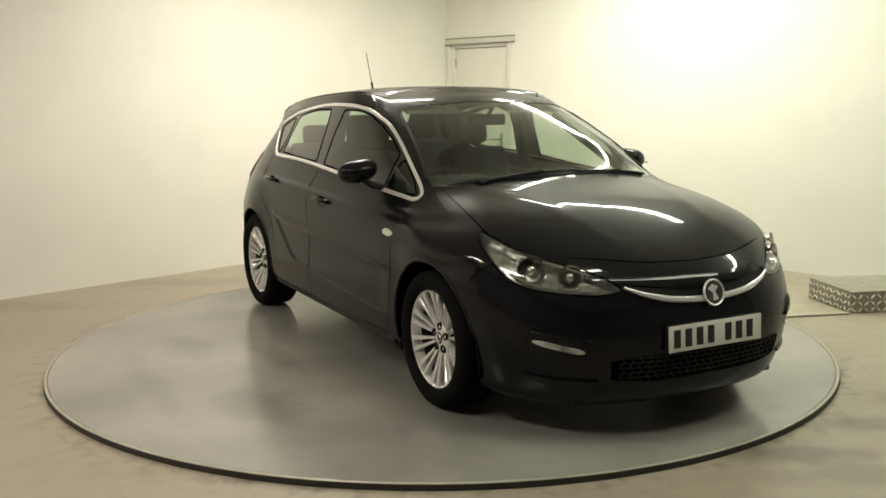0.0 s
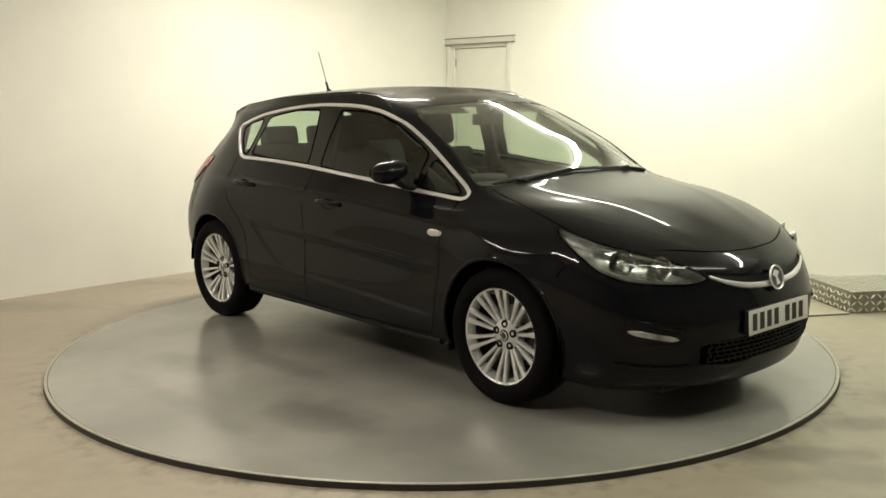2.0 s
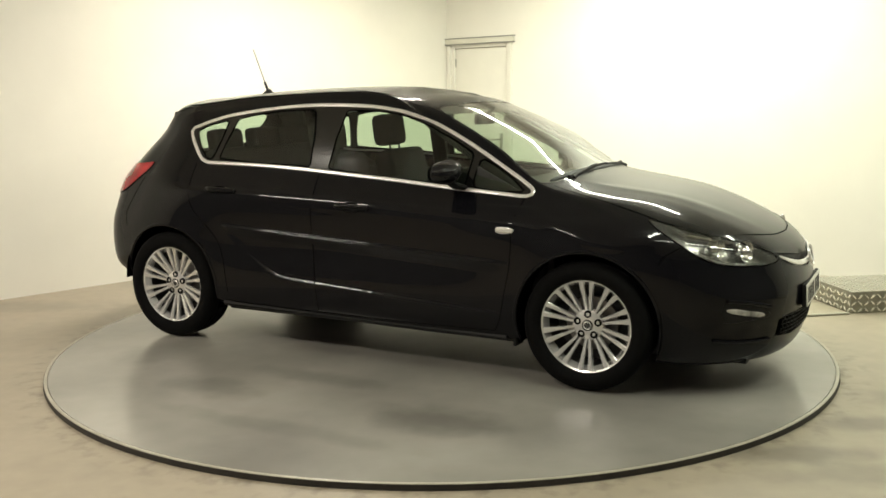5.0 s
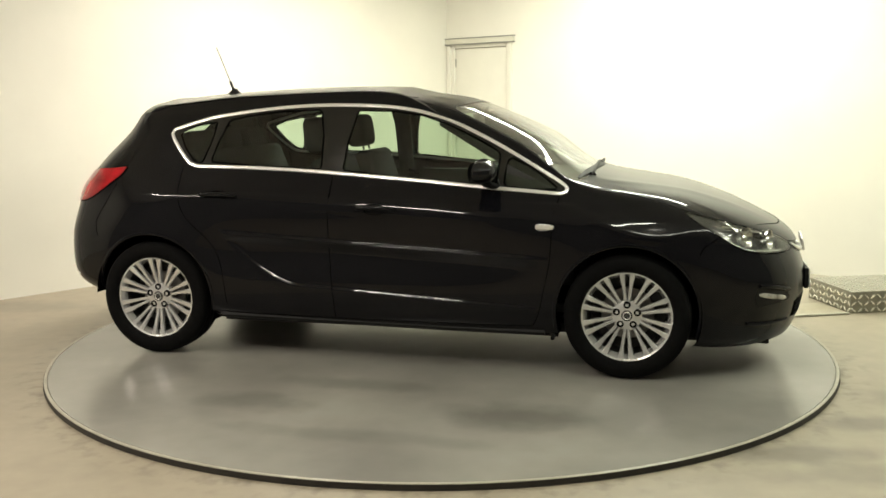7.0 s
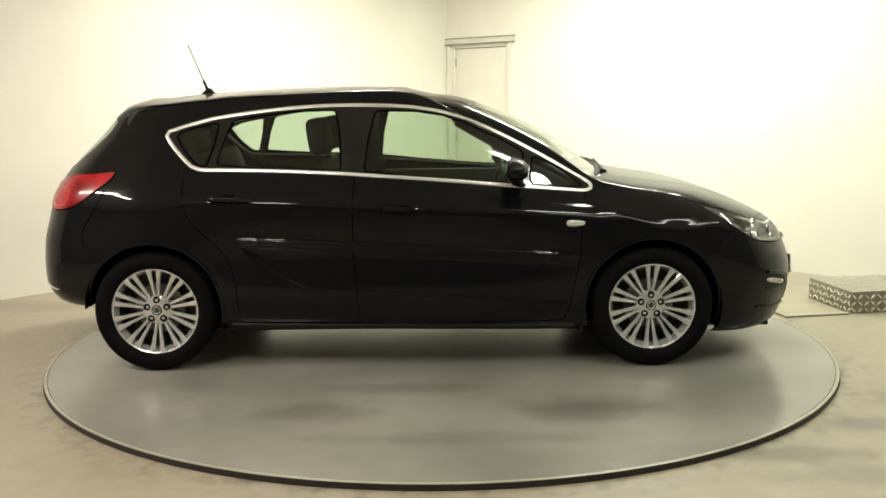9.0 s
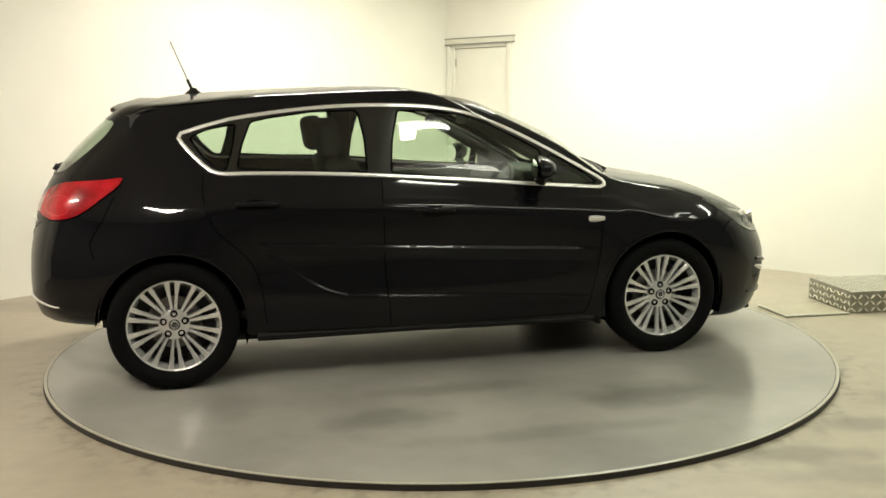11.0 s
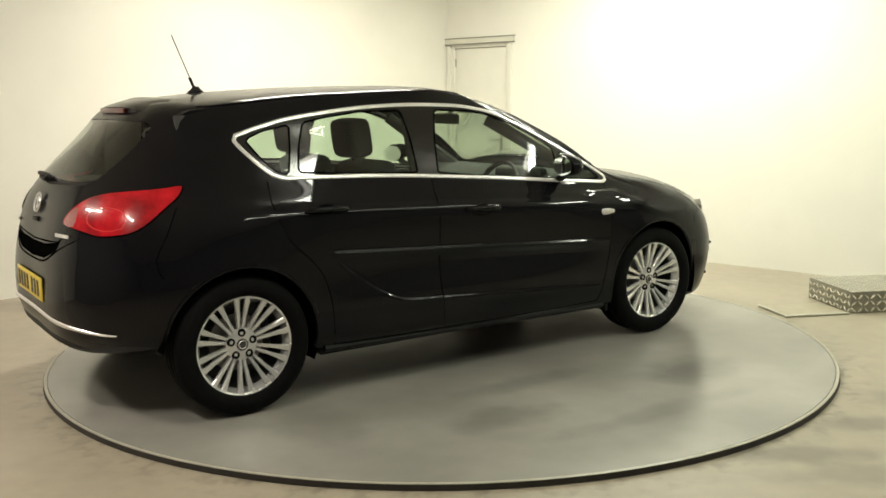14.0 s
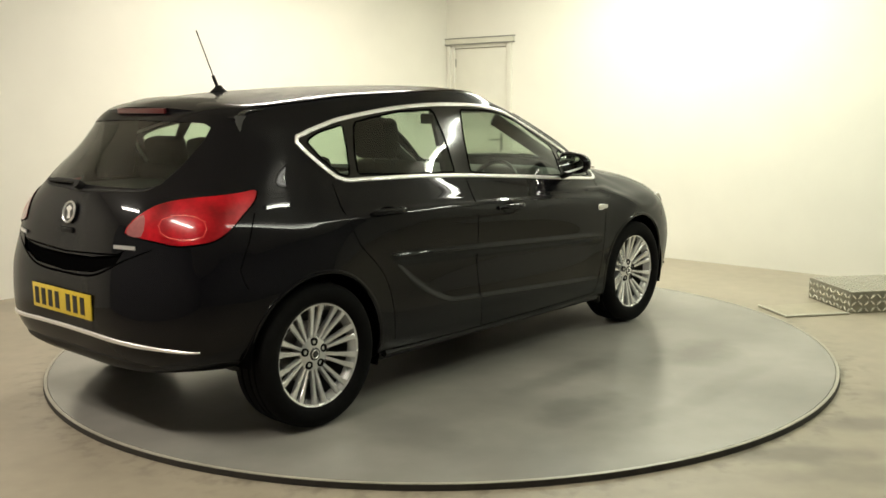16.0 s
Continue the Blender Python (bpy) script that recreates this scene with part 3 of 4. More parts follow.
TAIL = near_poly([(-1.978, .432, .915), (-1.955, .455, .955), (-1.90, .51, 1.003), (-1.85, .555, 1.020), (-1.74, .652, 1.038), (-1.64, .705, 1.060), (-1.565, .735, 1.078), (-1.562, .742, 1.062), (-1.59, .752, 1.025), (-1.66, .752, .965), (-1.73, .742, .905), (-1.797, .717, .866), (-1.867, .645, .852), (-1.92, .565, .872), (-1.972, .447, .898)], 0.02)
REVERSING = near_poly([(-1.975, .437, .917), (-1.955, .457, .950), (-1.925, .487, .968), (-1.922, .505, .93), (-1.935, .505, .885), (-1.968, .452, .893)])
GRILLE = near_poly([(2.26, -.06, .650), (2.245, .15, .655), (2.205, .30, .672), (2.17, .405, .690), (2.20, .395, .655), (2.24, .27, .608), (2.26, .13, .592), (2.33, -.06, .588)], smooth=False)
GRILLE[[0, -1], 0] = 12.05
INTAKE = near_poly([(2.30, -.06, .385), (2.29, .20, .385), (2.24, .40, .380), (2.20, .48, .365), (2.17, .46, .285), (2.22, .30, .268), (2.30, -.06, .262)], smooth=False)
INTAKE[[0, -1], 0] = 12.05
FOG = near_poly([(1.985, .745, .475), (2.08, .67, .462), (2.16, .565, .425), (2.165, .555, .395), (2.08, .66, .385), (1.99, .74, .385)])
WINDSCREEN = np.array([(9.62, 6.30), (9.80, 6.08), (10.3, 5.98), (12.05, 6.0), (12.05, 7.93), (10.2, 7.93), (9.85, 7.88), (9.70, 7.72), (9.60, 7.0)])
REAR_GLASS = np.array([(-0.05, 6.0), (1.02, 5.98), (1.28, 6.08), (1.50, 6.6), (1.66, 7.2), (1.66, 7.50), (1.45, 7.60), (-0.05, 7.62)])
HATCH_RECESS = near_poly([(-2.06, -.06, .795), (-2.03, .22, .795), (-2.0, .40, .815), (-1.985, .44, .845), (-2.01, .40, .775), (-2.06, .25, .735), (-2.10, -.06, .725)], smooth=False)
HATCH_RECESS[[0, -1], 0] = -0.05
ARCHES = [arch_poly(-1.342), arch_poly(1.342)]


SEAM_FRONT = [(.985, .945), (.965, .86), (.955, .74), (.945, .60), (.915, .45), (.89, .33), (.86, .265)]
SEAM_MID = [(-.255, 1.05), (-.262, .90), (-.262, .70), (-.255, .50), (-.24, .36), (-.235, .265)]
SEAM_REAR = [(-1.165, 1.075), (-1.17, .98), (-1.155, .90), (-1.11, .80), (-1.02, .715), (-.945, .63), (-.905, .52), (-.89, .40), (-.88, .27)]


def seam_points(q):
    return [(p[0], p[2]) for p in smooth_line([(x, 0, z) for x, z in q], 0.06)]


FRONT_DOOR = side_poly(seam_points(SEAM_FRONT) + seam_points(SEAM_MID)[::-1] + [(-.1, 1.10), (.4, 1.05), (.93, .985)], smooth=False)
REAR_DOOR = side_poly(seam_points(SEAM_MID) + seam_points(SEAM_REAR)[::-1] + [(-1.06, 1.12), (-.6, 1.12), (-.30, 1.10)], smooth=False)
BONNET_SIDE = [(1.10, .665, 1.0), (1.30, .70, .955), (1.52, .735, .90), (1.70, .752, .845)]
BONNET_LIP = [(2.145, 0, .745), (2.125, .2, .750), (2.075, .36, .764), (1.985, .55, .785)]
BONNET = np.concatenate([near_poly(BONNET_SIDE, smooth=False), near_poly([(1.80, .735, .812), (1.91, .655, .795)] + BONNET_LIP[::-1], smooth=False), [(12.05, 5.92), (11.0, 5.90), (10.4, 5.90)]])
BONNET[BONNET[:, 0] > 11.97, 0] = 12.05
FRONT_BUMPER = np.concatenate([near_poly([(1.66, .87, .56), (1.70, .865, .66), (1.72, .845, .70), (1.80, .79, .745)], smooth=False), [(10.6, 3.7), (11.2, 3.7), (12.05, 3.75), (12.05, -0.05), (9.75, -0.05), (9.75, 1.5)]])
TAILGATE = np.array([(-0.05, 3.38), (0.55, 3.45), (1.02, 4.0), (1.15, 4.4), (1.28, 5.2), (1.42, 6.0), (1.76, 7.2), (1.76, 7.72), (-0.05, 7.80)])
REAR_BUMPER = np.concatenate([[(-0.05, -0.05), (-0.05, 3.45), (0.55, 3.5), (1.02, 4.05)], near_poly([(-1.90, .60, .855), (-1.80, .72, .84), (-1.72, .82, .76), (-1.70, .84, .68), (-1.72, .85, .56)], smooth=False), [(2.9, 1.5), (2.9, -0.05)]])
ROOF_PANEL = np.array([(-0.05, 7.9), (1.7, 7.9), (2.6, 8.55), (9.2, 8.55), (9.62, 8.0), (12.05, 7.97), (12.05, 10.05), (-0.05, 10.05)])


def cut_skin():
    """The flat sheet of the skin's coordinates, cut along all outlines; returns its corners, faces and each face's panel."""
    us = np.concatenate([np.linspace(0, 4.8, 68)[:-1], np.linspace(4.8, 5.7, 46)[:-1], np.linspace(5.7, 12, 89)])
    vs = np.concatenate([np.linspace(0, 1.6, 14)[:-1], np.linspace(1.6, 2.6, 32)[:-1], np.linspace(2.6, 2.95, 9)[:-1], np.linspace(2.95, 3.65, 33)[:-1], np.linspace(3.65, 10, 58)])
    bm = bmesh.new()
    grid = [[bm.verts.new((u, v, 0)) for u in us] for v in vs]
    for j in range(len(vs) - 1):
        for i in range(len(us) - 1):
            bm.faces.new((grid[j][i], grid[j][i + 1], grid[j + 1][i + 1], grid[j + 1][i]))
    loops = [("opening", a) for a in ARCHES] + [(k, side_poly(rounded(v, 1), smooth=False)) for k, v in PANES.items()] + [("pillar_trim", DLO), ("headlight", HEADLIGHT), ("reversing_lens", REVERSING), ("tail_lens", TAIL), ("grille", GRILLE), ("intake", INTAKE), ("fog_recess", FOG), ("windscreen", WINDSCREEN), ("rear_window", REAR_GLASS), ("hatch_recess", HATCH_RECESS), ("front_door", FRONT_DOOR), ("rear_door", REAR_DOOR), ("bonnet", BONNET), ("front_bumper", FRONT_BUMPER), ("tailgate", TAILGATE), ("rear_bumper", REAR_BUMPER), ("roof_panel", ROOF_PANEL)]
    for _, loop in loops:
        lo, hi = loop.min(0) - 0.01, loop.max(0) + 0.01
        near = set()
        for f in bm.faces:
            c = f.calc_center_median()
            if lo[0] - 0.15 < c.x < hi[0] + 0.15 and lo[1] - 0.15 < c.y < hi[1] + 0.15:
                near.add(f)
        for a, b in zip(loop, np.roll(loop, -1, 0)):
            d = b - a
            if np.hypot(*d) < 1e-6:
                continue
            x0, x1, y0, y1 = min(a[0], b[0]), max(a[0], b[0]), min(a[1], b[1]), max(a[1], b[1])
            pick = []
            for f in near:
                xs, ys = [v.co.x for v in f.verts], [v.co.y for v in f.verts]
                if max(xs) >= x0 and min(xs) <= x1 and max(ys) >= y0 and min(ys) <= y1:
                    pick.append(f)
            if not pick:
                continue
            geom = list(pick) + list({e for f in pick for e in f.edges}) + list({v for f in pick for v in f.verts})
            res = bmesh.ops.bisect_plane(bm, geom=geom, dist=1e-5, plane_co=(a[0], a[1], 0), plane_no=(-d[1], d[0], 0))
            near.update(g for g in res["geom"] if isinstance(g, bmesh.types.BMFace))
    bm.verts.index_update()
    uv = np.array([v.co[:2] for v in bm.verts])
    faces = [[v.index for v in f.verts] for f in bm.faces]
    mid = np.array([uv[f].mean(0) for f in faces])
    label = np.full(len(faces), "body_shell", dtype=object)
    free = np.ones(len(faces), bool)
    for name, loop in loops:
        hit = inside(loop, mid) & free
        label[hit] = name
        free &= ~hit
    bm.free()
    return uv, faces, label


SHEET_UV, SHEET_FACES, SHEET_LABEL = cut_skin()


def panel(names, sides=(1, -1), lift=0.0):
    """The panels of these names as one bmesh on the named sides."""
    bm = bmesh.new()
    names = (names,) if isinstance(names, str) else names
    for s in sides:
        pick = [f for f, l in zip(SHEET_FACES, SHEET_LABEL) if l in names]
        used = sorted({i for f in pick for i in f})
        pts, _ = on_skin(SHEET_UV[used], lift, s)
        vs = {i: bm.verts.new(p) for i, p in zip(used, pts)}
        for f in pick:
            loop = [vs[i] for i in f]
            try:
                bm.faces.new(loop if s > 0 else list(reversed(loop)))
            except ValueError:
                pass
    bmesh.ops.remove_doubles(bm, verts=bm.verts, dist=2e-5)
    return bm


def rod_on_skin(loop, radius, side, closed=True, flat=0.6, lift=0.0, sides=8, ends=1.0):
    pts, n = on_skin(loop, lift, side)
    return tube(pts, radius, closed, sides, ends, (n, flat))


# ---- the car ----
def car_wheel(car, x, side):
    """A silver alloy of ten double spokes with its tyre."""
    w = part("wheel", lathe([(0.213, -0.075), (0.206, -0.03), (0.206, 0.05), (0.222, 0.072), (0.2245, 0.084), (0.236, 0.090), (0.2385, 0.082), (0.232, 0.07), (0.216, 0.05), (0.214, -0.075)], 64), ALLOY, car, "silver ten double-spoke alloy wheel")
    w.matrix_basis = pose(x, side * 0.772, 0.328, 0, 0, 0 if side > 0 else 180)
    part("barrel", lathe([(0.205, 0.045), (0.200, -0.07), (0.10, -0.075), (0.0, -0.075)], 48), ALLOY_IN, w)
    part("brake_disc", lathe([(0.07, -0.02), (0.135, -0.02), (0.138, -0.025), (0.138, -0.04), (0.06, -0.04), (0.06, -0.005), (0.0, -0.005)], 40), DISC, w)
    part("tyre", lathe([(0.226, 0.075), (0.236, 0.094), (0.248, 0.106), (0.272, 0.1135), (0.298, 0.110), (0.315, 0.100), (0.3235, 0.088), (0.3265, 0.066), (0.3275, 0.05), (0.3205, 0.048), (0.3205, 0.040), (0.328, 0.038), (0.3283, 0.012), (0.3205, 0.010), (0.3205, 0.001), (0.3283, -0.001), (0.328, -0.038), (0.3205, -0.040), (0.3205, -0.048), (0.3275, -0.05), (0.3235, -0.088), (0.312, -0.104), (0.272, -0.112), (0.24, -0.10), (0.214, -0.075)], 72), RUBBER, w, "black road tyre, clean")
    part("hub", lathe([(0.0, 0.054), (0.034, 0.055), (0.062, 0.052), (0.078, 0.044), (0.082, 0.02), (0.08, 0.0), (0.0, 0.0)], 40), ALLOY, w)
    # each spoke: a tapered bar that bows outward from the hub to the lip
    sp = bmesh.new()
    secs = []
    for r, h, half, deep in ((0.066, 0.046, 0.0082, 0.030), (0.11, 0.058, 0.0080, 0.026), (0.16, 0.070, 0.0098, 0.022), (0.205, 0.081, 0.0128, 0.018), (0.224, 0.084, 0.0150, 0.016)):
        secs.append([sp.verts.new(c) for c in ((-half, h - deep, r), (-half * 1.05, h - 0.005, r), (-half * 0.7, h, r), (half * 0.7, h, r), (half * 1.05, h - 0.005, r), (half, h - deep, r))])
    for a, b in zip(secs, secs[1:]):
        for i in range(6):
            j = (i + 1) % 6
            sp.faces.new((a[i], a[j], b[j], b[i]))
    sp.faces.new(secs[0]), sp.faces.new(list(reversed(secs[-1])))
    me = mesh_from("spoke", sp, ALLOY)
    for k in range(10):
        for off in (-6.9, 6.9):
            s = new("spoke", me)
            s.parent = w
            s.matrix_basis = pose(0, 0, 0, 0, 36 * k + off, 0)
    bolt = lathe([(0.0, 0.050), (0.009, 0.050), (0.010, 0.0535), (0.0180, 0.0555), (0.0192, 0.05), (0.0192, 0.03)], 14)
    bme = mesh_from("wheel_bolt", bolt, RUBBER)
    for k in range(5):
        b = new("wheel_bolt", bme)
        b.parent = w
        b.matrix_basis = pose(0.056 * math.cos(radians(72 * k + 18)), 0.002, 0.056 * math.sin(radians(72 * k + 18)))
    part("centre_cap", lathe([(0.0, 0.060), (0.024, 0.059), (0.029, 0.055), (0.0295, 0.05)], 28), BEZEL, w, "grey centre cap")
    part("cap_ring", lathe([(0.0165, 0.0595), (0.0185, 0.0615), (0.0205, 0.0595)], 28), CHROME, w)


def number_plate(car, at, turn, mat, label):
    """A plate with seven plain dark bars in place of its writing."""
    p = part("number_plate", box((0.52, 0.111, 0.006), (0, 0, 0), 0.002), mat, car, label)
    p.matrix_basis = Matrix.Translation(at) @ turn
    x = -0.218
    for i in range(7):
        part("bar", box((0.036, 0.076, 0.0015), (x, 0, 0.0042)), INK, p)
        x += 0.062 if i != 3 else 0.098
    return p


def badge(car, at, turn, size=0.058):
    """A round chrome badge: a ring with a plain wedge inside."""
    b = part("badge", lathe([(size - 0.008, 0.0), (size - 0.008, 0.006), (size - 0.003, 0.009), (size, 0.004), (size, 0.0)], 36, "Z"), CHROME, car, "round chrome badge")
    b.matrix_basis = Matrix.Translation(at) @ turn
    part("badge_shield", lathe([(0.0, 0.003), (size - 0.010, 0.003), (size - 0.009, 0.0)], 32, "Z"), BEZEL, b)
    part("badge_figure", prism([(-0.55 * size, 0.30 * size), (-0.1 * size, 0.62 * size), (0.45 * size, 0.40 * size), (0.12 * size, 0.05 * size), (0.38 * size, -0.55 * size), (-0.15 * size, -0.60 * size), (-0.10 * size, -0.05 * size)], 0.008, "Z"), CHROME, b)


def seat(car, x, y):
    s = part("front_seat", box((0.52, 0.50, 0.16), (x + 0.05, y, 0.58), 0.05, Matrix.Rotation(radians(-6), 4, "Y"), segments=3), SEAT, car, "dark cloth front seat")
    back = box((0.15, 0.48, 0.54), (0, 0, 0.27), 0.06, segments=3)
    bmesh.ops.transform(back, matrix=pose(x - 0.22, y, 0.60, 0, -17, 0), verts=back.verts)
    part("backrest", back, SEAT, s)
    rest = box((0.13, 0.27, 0.21), (0, 0, 0.10), 0.055, segments=3)
    bmesh.ops.transform(rest, matrix=pose(x - 0.43, y, 1.145, 0, -8, 0), verts=rest.verts)
    part("headrest", rest, SEAT, s)
    for dy in (-0.06, 0.06):
        part("headrest_post", tube([(x - 0.40, y + dy, 1.12), (x - 0.43, y + dy, 1.24)], 0.007), BEZEL, s)


def cabin(car):
    floor_ = part("cabin_floor", box((3.1, 1.42, 0.05), (-0.15, 0, 0.33), 0.01), CABIN, car)
    for x in (0.02,):
        for y in (-0.37, 0.37):
            seat(car, x - 0.06, y)
    bench = part("rear_bench", box((0.50, 1.26, 0.18), (-0.78, 0, 0.56), 0.05, segments=3), SEAT, car, "dark cloth rear bench")
    back = box((0.15, 1.28, 0.60), (0, 0, 0.30), 0.05, segments=3)
    bmesh.ops.transform(back, matrix=pose(-1.02, 0, 0.58, 0, -22, 0), verts=back.verts)
    part("backrest", back, SEAT, bench)
    for y in (-0.38, 0, 0.38):
        rest = box((0.10, 0.27, 0.14), (0, 0, 0.06), 0.038, segments=3)
        bmesh.ops.transform(rest, matrix=pose(-1.26, y, 1.14, 0, -10, 0), verts=rest.verts)
        part("headrest", rest, SEAT, bench)
    shelf = part("parcel_shelf", box((0.42, 1.12, 0.02), (-1.50, 0, 1.04), 0.006), CABIN, car)
    dash = prism([(0.62, 0.45), (0.60, 0.86), (0.64, 0.96), (0.78, 1.005), (1.00, 1.005), (1.08, 0.95), (1.05, 0.45)], 1.38, "Y", 0.02)
    d = part("dashboard", dash, CABIN, car, "dark grey dashboard")
    part("instrument_cowl", box((0.16, 0.34, 0.07), (0.69, -0.37, 1.0), 0.03, segments=3), CABIN, d)
    part("centre_console", box((0.55, 0.20, 0.30), (0.35, 0, 0.50), 0.04), CABIN, car)
    ring = lathe([(0.172, -0.012), (0.185, -0.016), (0.190, 0.0), (0.185, 0.016), (0.172, 0.012), (0.168, 0.0), (0.172, -0.012)], 40, "X")
    wheel = part("steering_wheel", ring, PLASTIC, car, "black steering wheel")
    wheel.matrix_basis = pose(0.50, -0.37, 0.90, 0, 24, 0)
    part("wheel_boss", box((0.05, 0.13, 0.11), (0.02, 0, -0.01), 0.02), PLASTIC, wheel)
    for a in (0, 180, 270):
        part("wheel_spoke", box((0.018, 0.13, 0.035), (0.012, 0.115, 0), 0.006, None), PLASTIC, wheel).matrix_basis = pose(0, 0, 0, a, 0, 0)
    part("steering_column", tube([(0.52, -0.37, 0.88), (0.75, -0.37, 0.80)], 0.04), PLASTIC, wheel.parent)
    m = part("rear_view_mirror", box((0.03, 0.24, 0.065), (0.40, 0, 1.325), 0.014, segments=3), PLASTIC, car)
    part("mirror_stem", tube([(0.41, 0, 1.35), (0.47, 0, 1.395)], 0.012), PLASTIC, m)
    for y in (-0.33, 0.33):
        part("sun_visor", box((0.14, 0.36, 0.015), (0.33, y, 1.385), 0.006, Matrix.Rotation(radians(14), 4, "Y")), HEADLINER, car)
    for s in (-1, 1):
        for x, wdt in ((0.28, 0.92), (-0.63, 0.66)):
            p = part("door_card", box((wdt, 0.05, 0.50), (x, s * 0.755, 0.72), 0.02), CABIN, car)
            part("armrest", box((wdt * 0.6, 0.07, 0.06), (x, s * 0.72, 0.78), 0.02), CABIN, p)
        part("belt_pillar", box((0.11, 0.03, 0.46), (-0.265, s * 0.665, 1.19), 0.01, Matrix.Rotation(radians(s * 16), 4, "X")), CABIN, car)
        part("seat_belt", tube([(-0.27, s * 0.61, 1.30), (-0.26, s * 0.66, 1.0), (-0.26, s * 0.70, 0.62)], 0.022, squash=([(0, 1, 0)] * 3, 0.1)), SEAT, car)
        part("screen_pillar_trim", tube([(0.95, s * 0.68, 0.96), (0.65, s * 0.625, 1.13), (0.30, s * 0.54, 1.33)], 0.036, squash=([(0, 1, 0.3)] * 3, 0.4)), CABIN, car, "dark inner windscreen pillar")
        # added dark sheet behind the quarter glass, only to make it look dark
        part("quarter_glass_backing", prism([(0.97, 0.96), (0.70, 1.10), (0.70, 0.96)], 0.012, "Y", 0.003), CABIN, car).matrix_basis = pose(0, s * 0.735, 0)
        part("rear_pillar_trim", box((0.20, 0.03, 0.34), (-1.42, s * 0.60, 1.22), 0.01, Matrix.Rotation(radians(s * 18), 4, "X")), CABIN, car)
    bulk = part("bulkhead", box((0.03, 1.40, 0.62), (1.10, 0, 0.66)), CABIN, car)
    lining = panel(("body_shell", "roof_panel"), lift=-0.022)
    drop = [f for f in lining.faces if f.calc_center_median().z < 1.405 or f.calc_center_median().x > 0.34 or f.calc_center_median().x < -1.5]
    bmesh.ops.delete(lining, geom=drop, context="FACES")
    part("headliner", lining, HEADLINER, car, "pale roof lining")


def wing_mirror(car, s):
    """A door mirror: a rounded shell on a short foot, with its glass facing back."""
    tmp = bmesh.new()
    bmesh.ops.create_uvsphere(tmp, u_segments=24, v_segments=16, radius=1)
    for v in tmp.verts:
        c = v.co
        v.co = (c.x * (0.085 if c.x > 0 else 0.03), c.y * 0.108, (abs(c.z) ** 0.8) * (1 if c.z > 0 else -1) * (0.066 if c.z > 0 else 0.054) + 0.10 * max(0.0, -s * c.y) * 0.25)
    bmesh.ops.transform(tmp, matrix=pose(0.585, s * 0.903, 1.066, 0, 0, s * 8), verts=tmp.verts)
    m = part("wing_mirror", tmp, PAINT, car, "black gloss door mirror")
    g = lathe([(0.0, 0.0), (0.9, 0.0), (1.0, 0.06)], 28, "X")
    bmesh.ops.transform(g, matrix=pose(0.552, s * 0.903, 1.068, 0, 0, s * 8) @ Matrix.Diagonal((0.02, 0.094, 0.054, 1)), verts=g.verts)
    part("mirror_glass", g, MIRROR, m, "mirror glass")
    part("mirror_foot", tube([(0.60, s * 0.88, 1.03), (0.61, s * 0.83, 1.0), (0.64, s * 0.775, 0.985)], 0.030, squash=([(0, 0, 1)] * 3, 0.6)), PLASTIC, m)
    part("mirror_gap", tube([(0.62 + 0.03 * math.cos(a), s * (0.903 + 0.100 * math.cos(a)), 1.05) for a in np.linspace(-1.2, 1.2, 9)], 0.003), GAP, m)


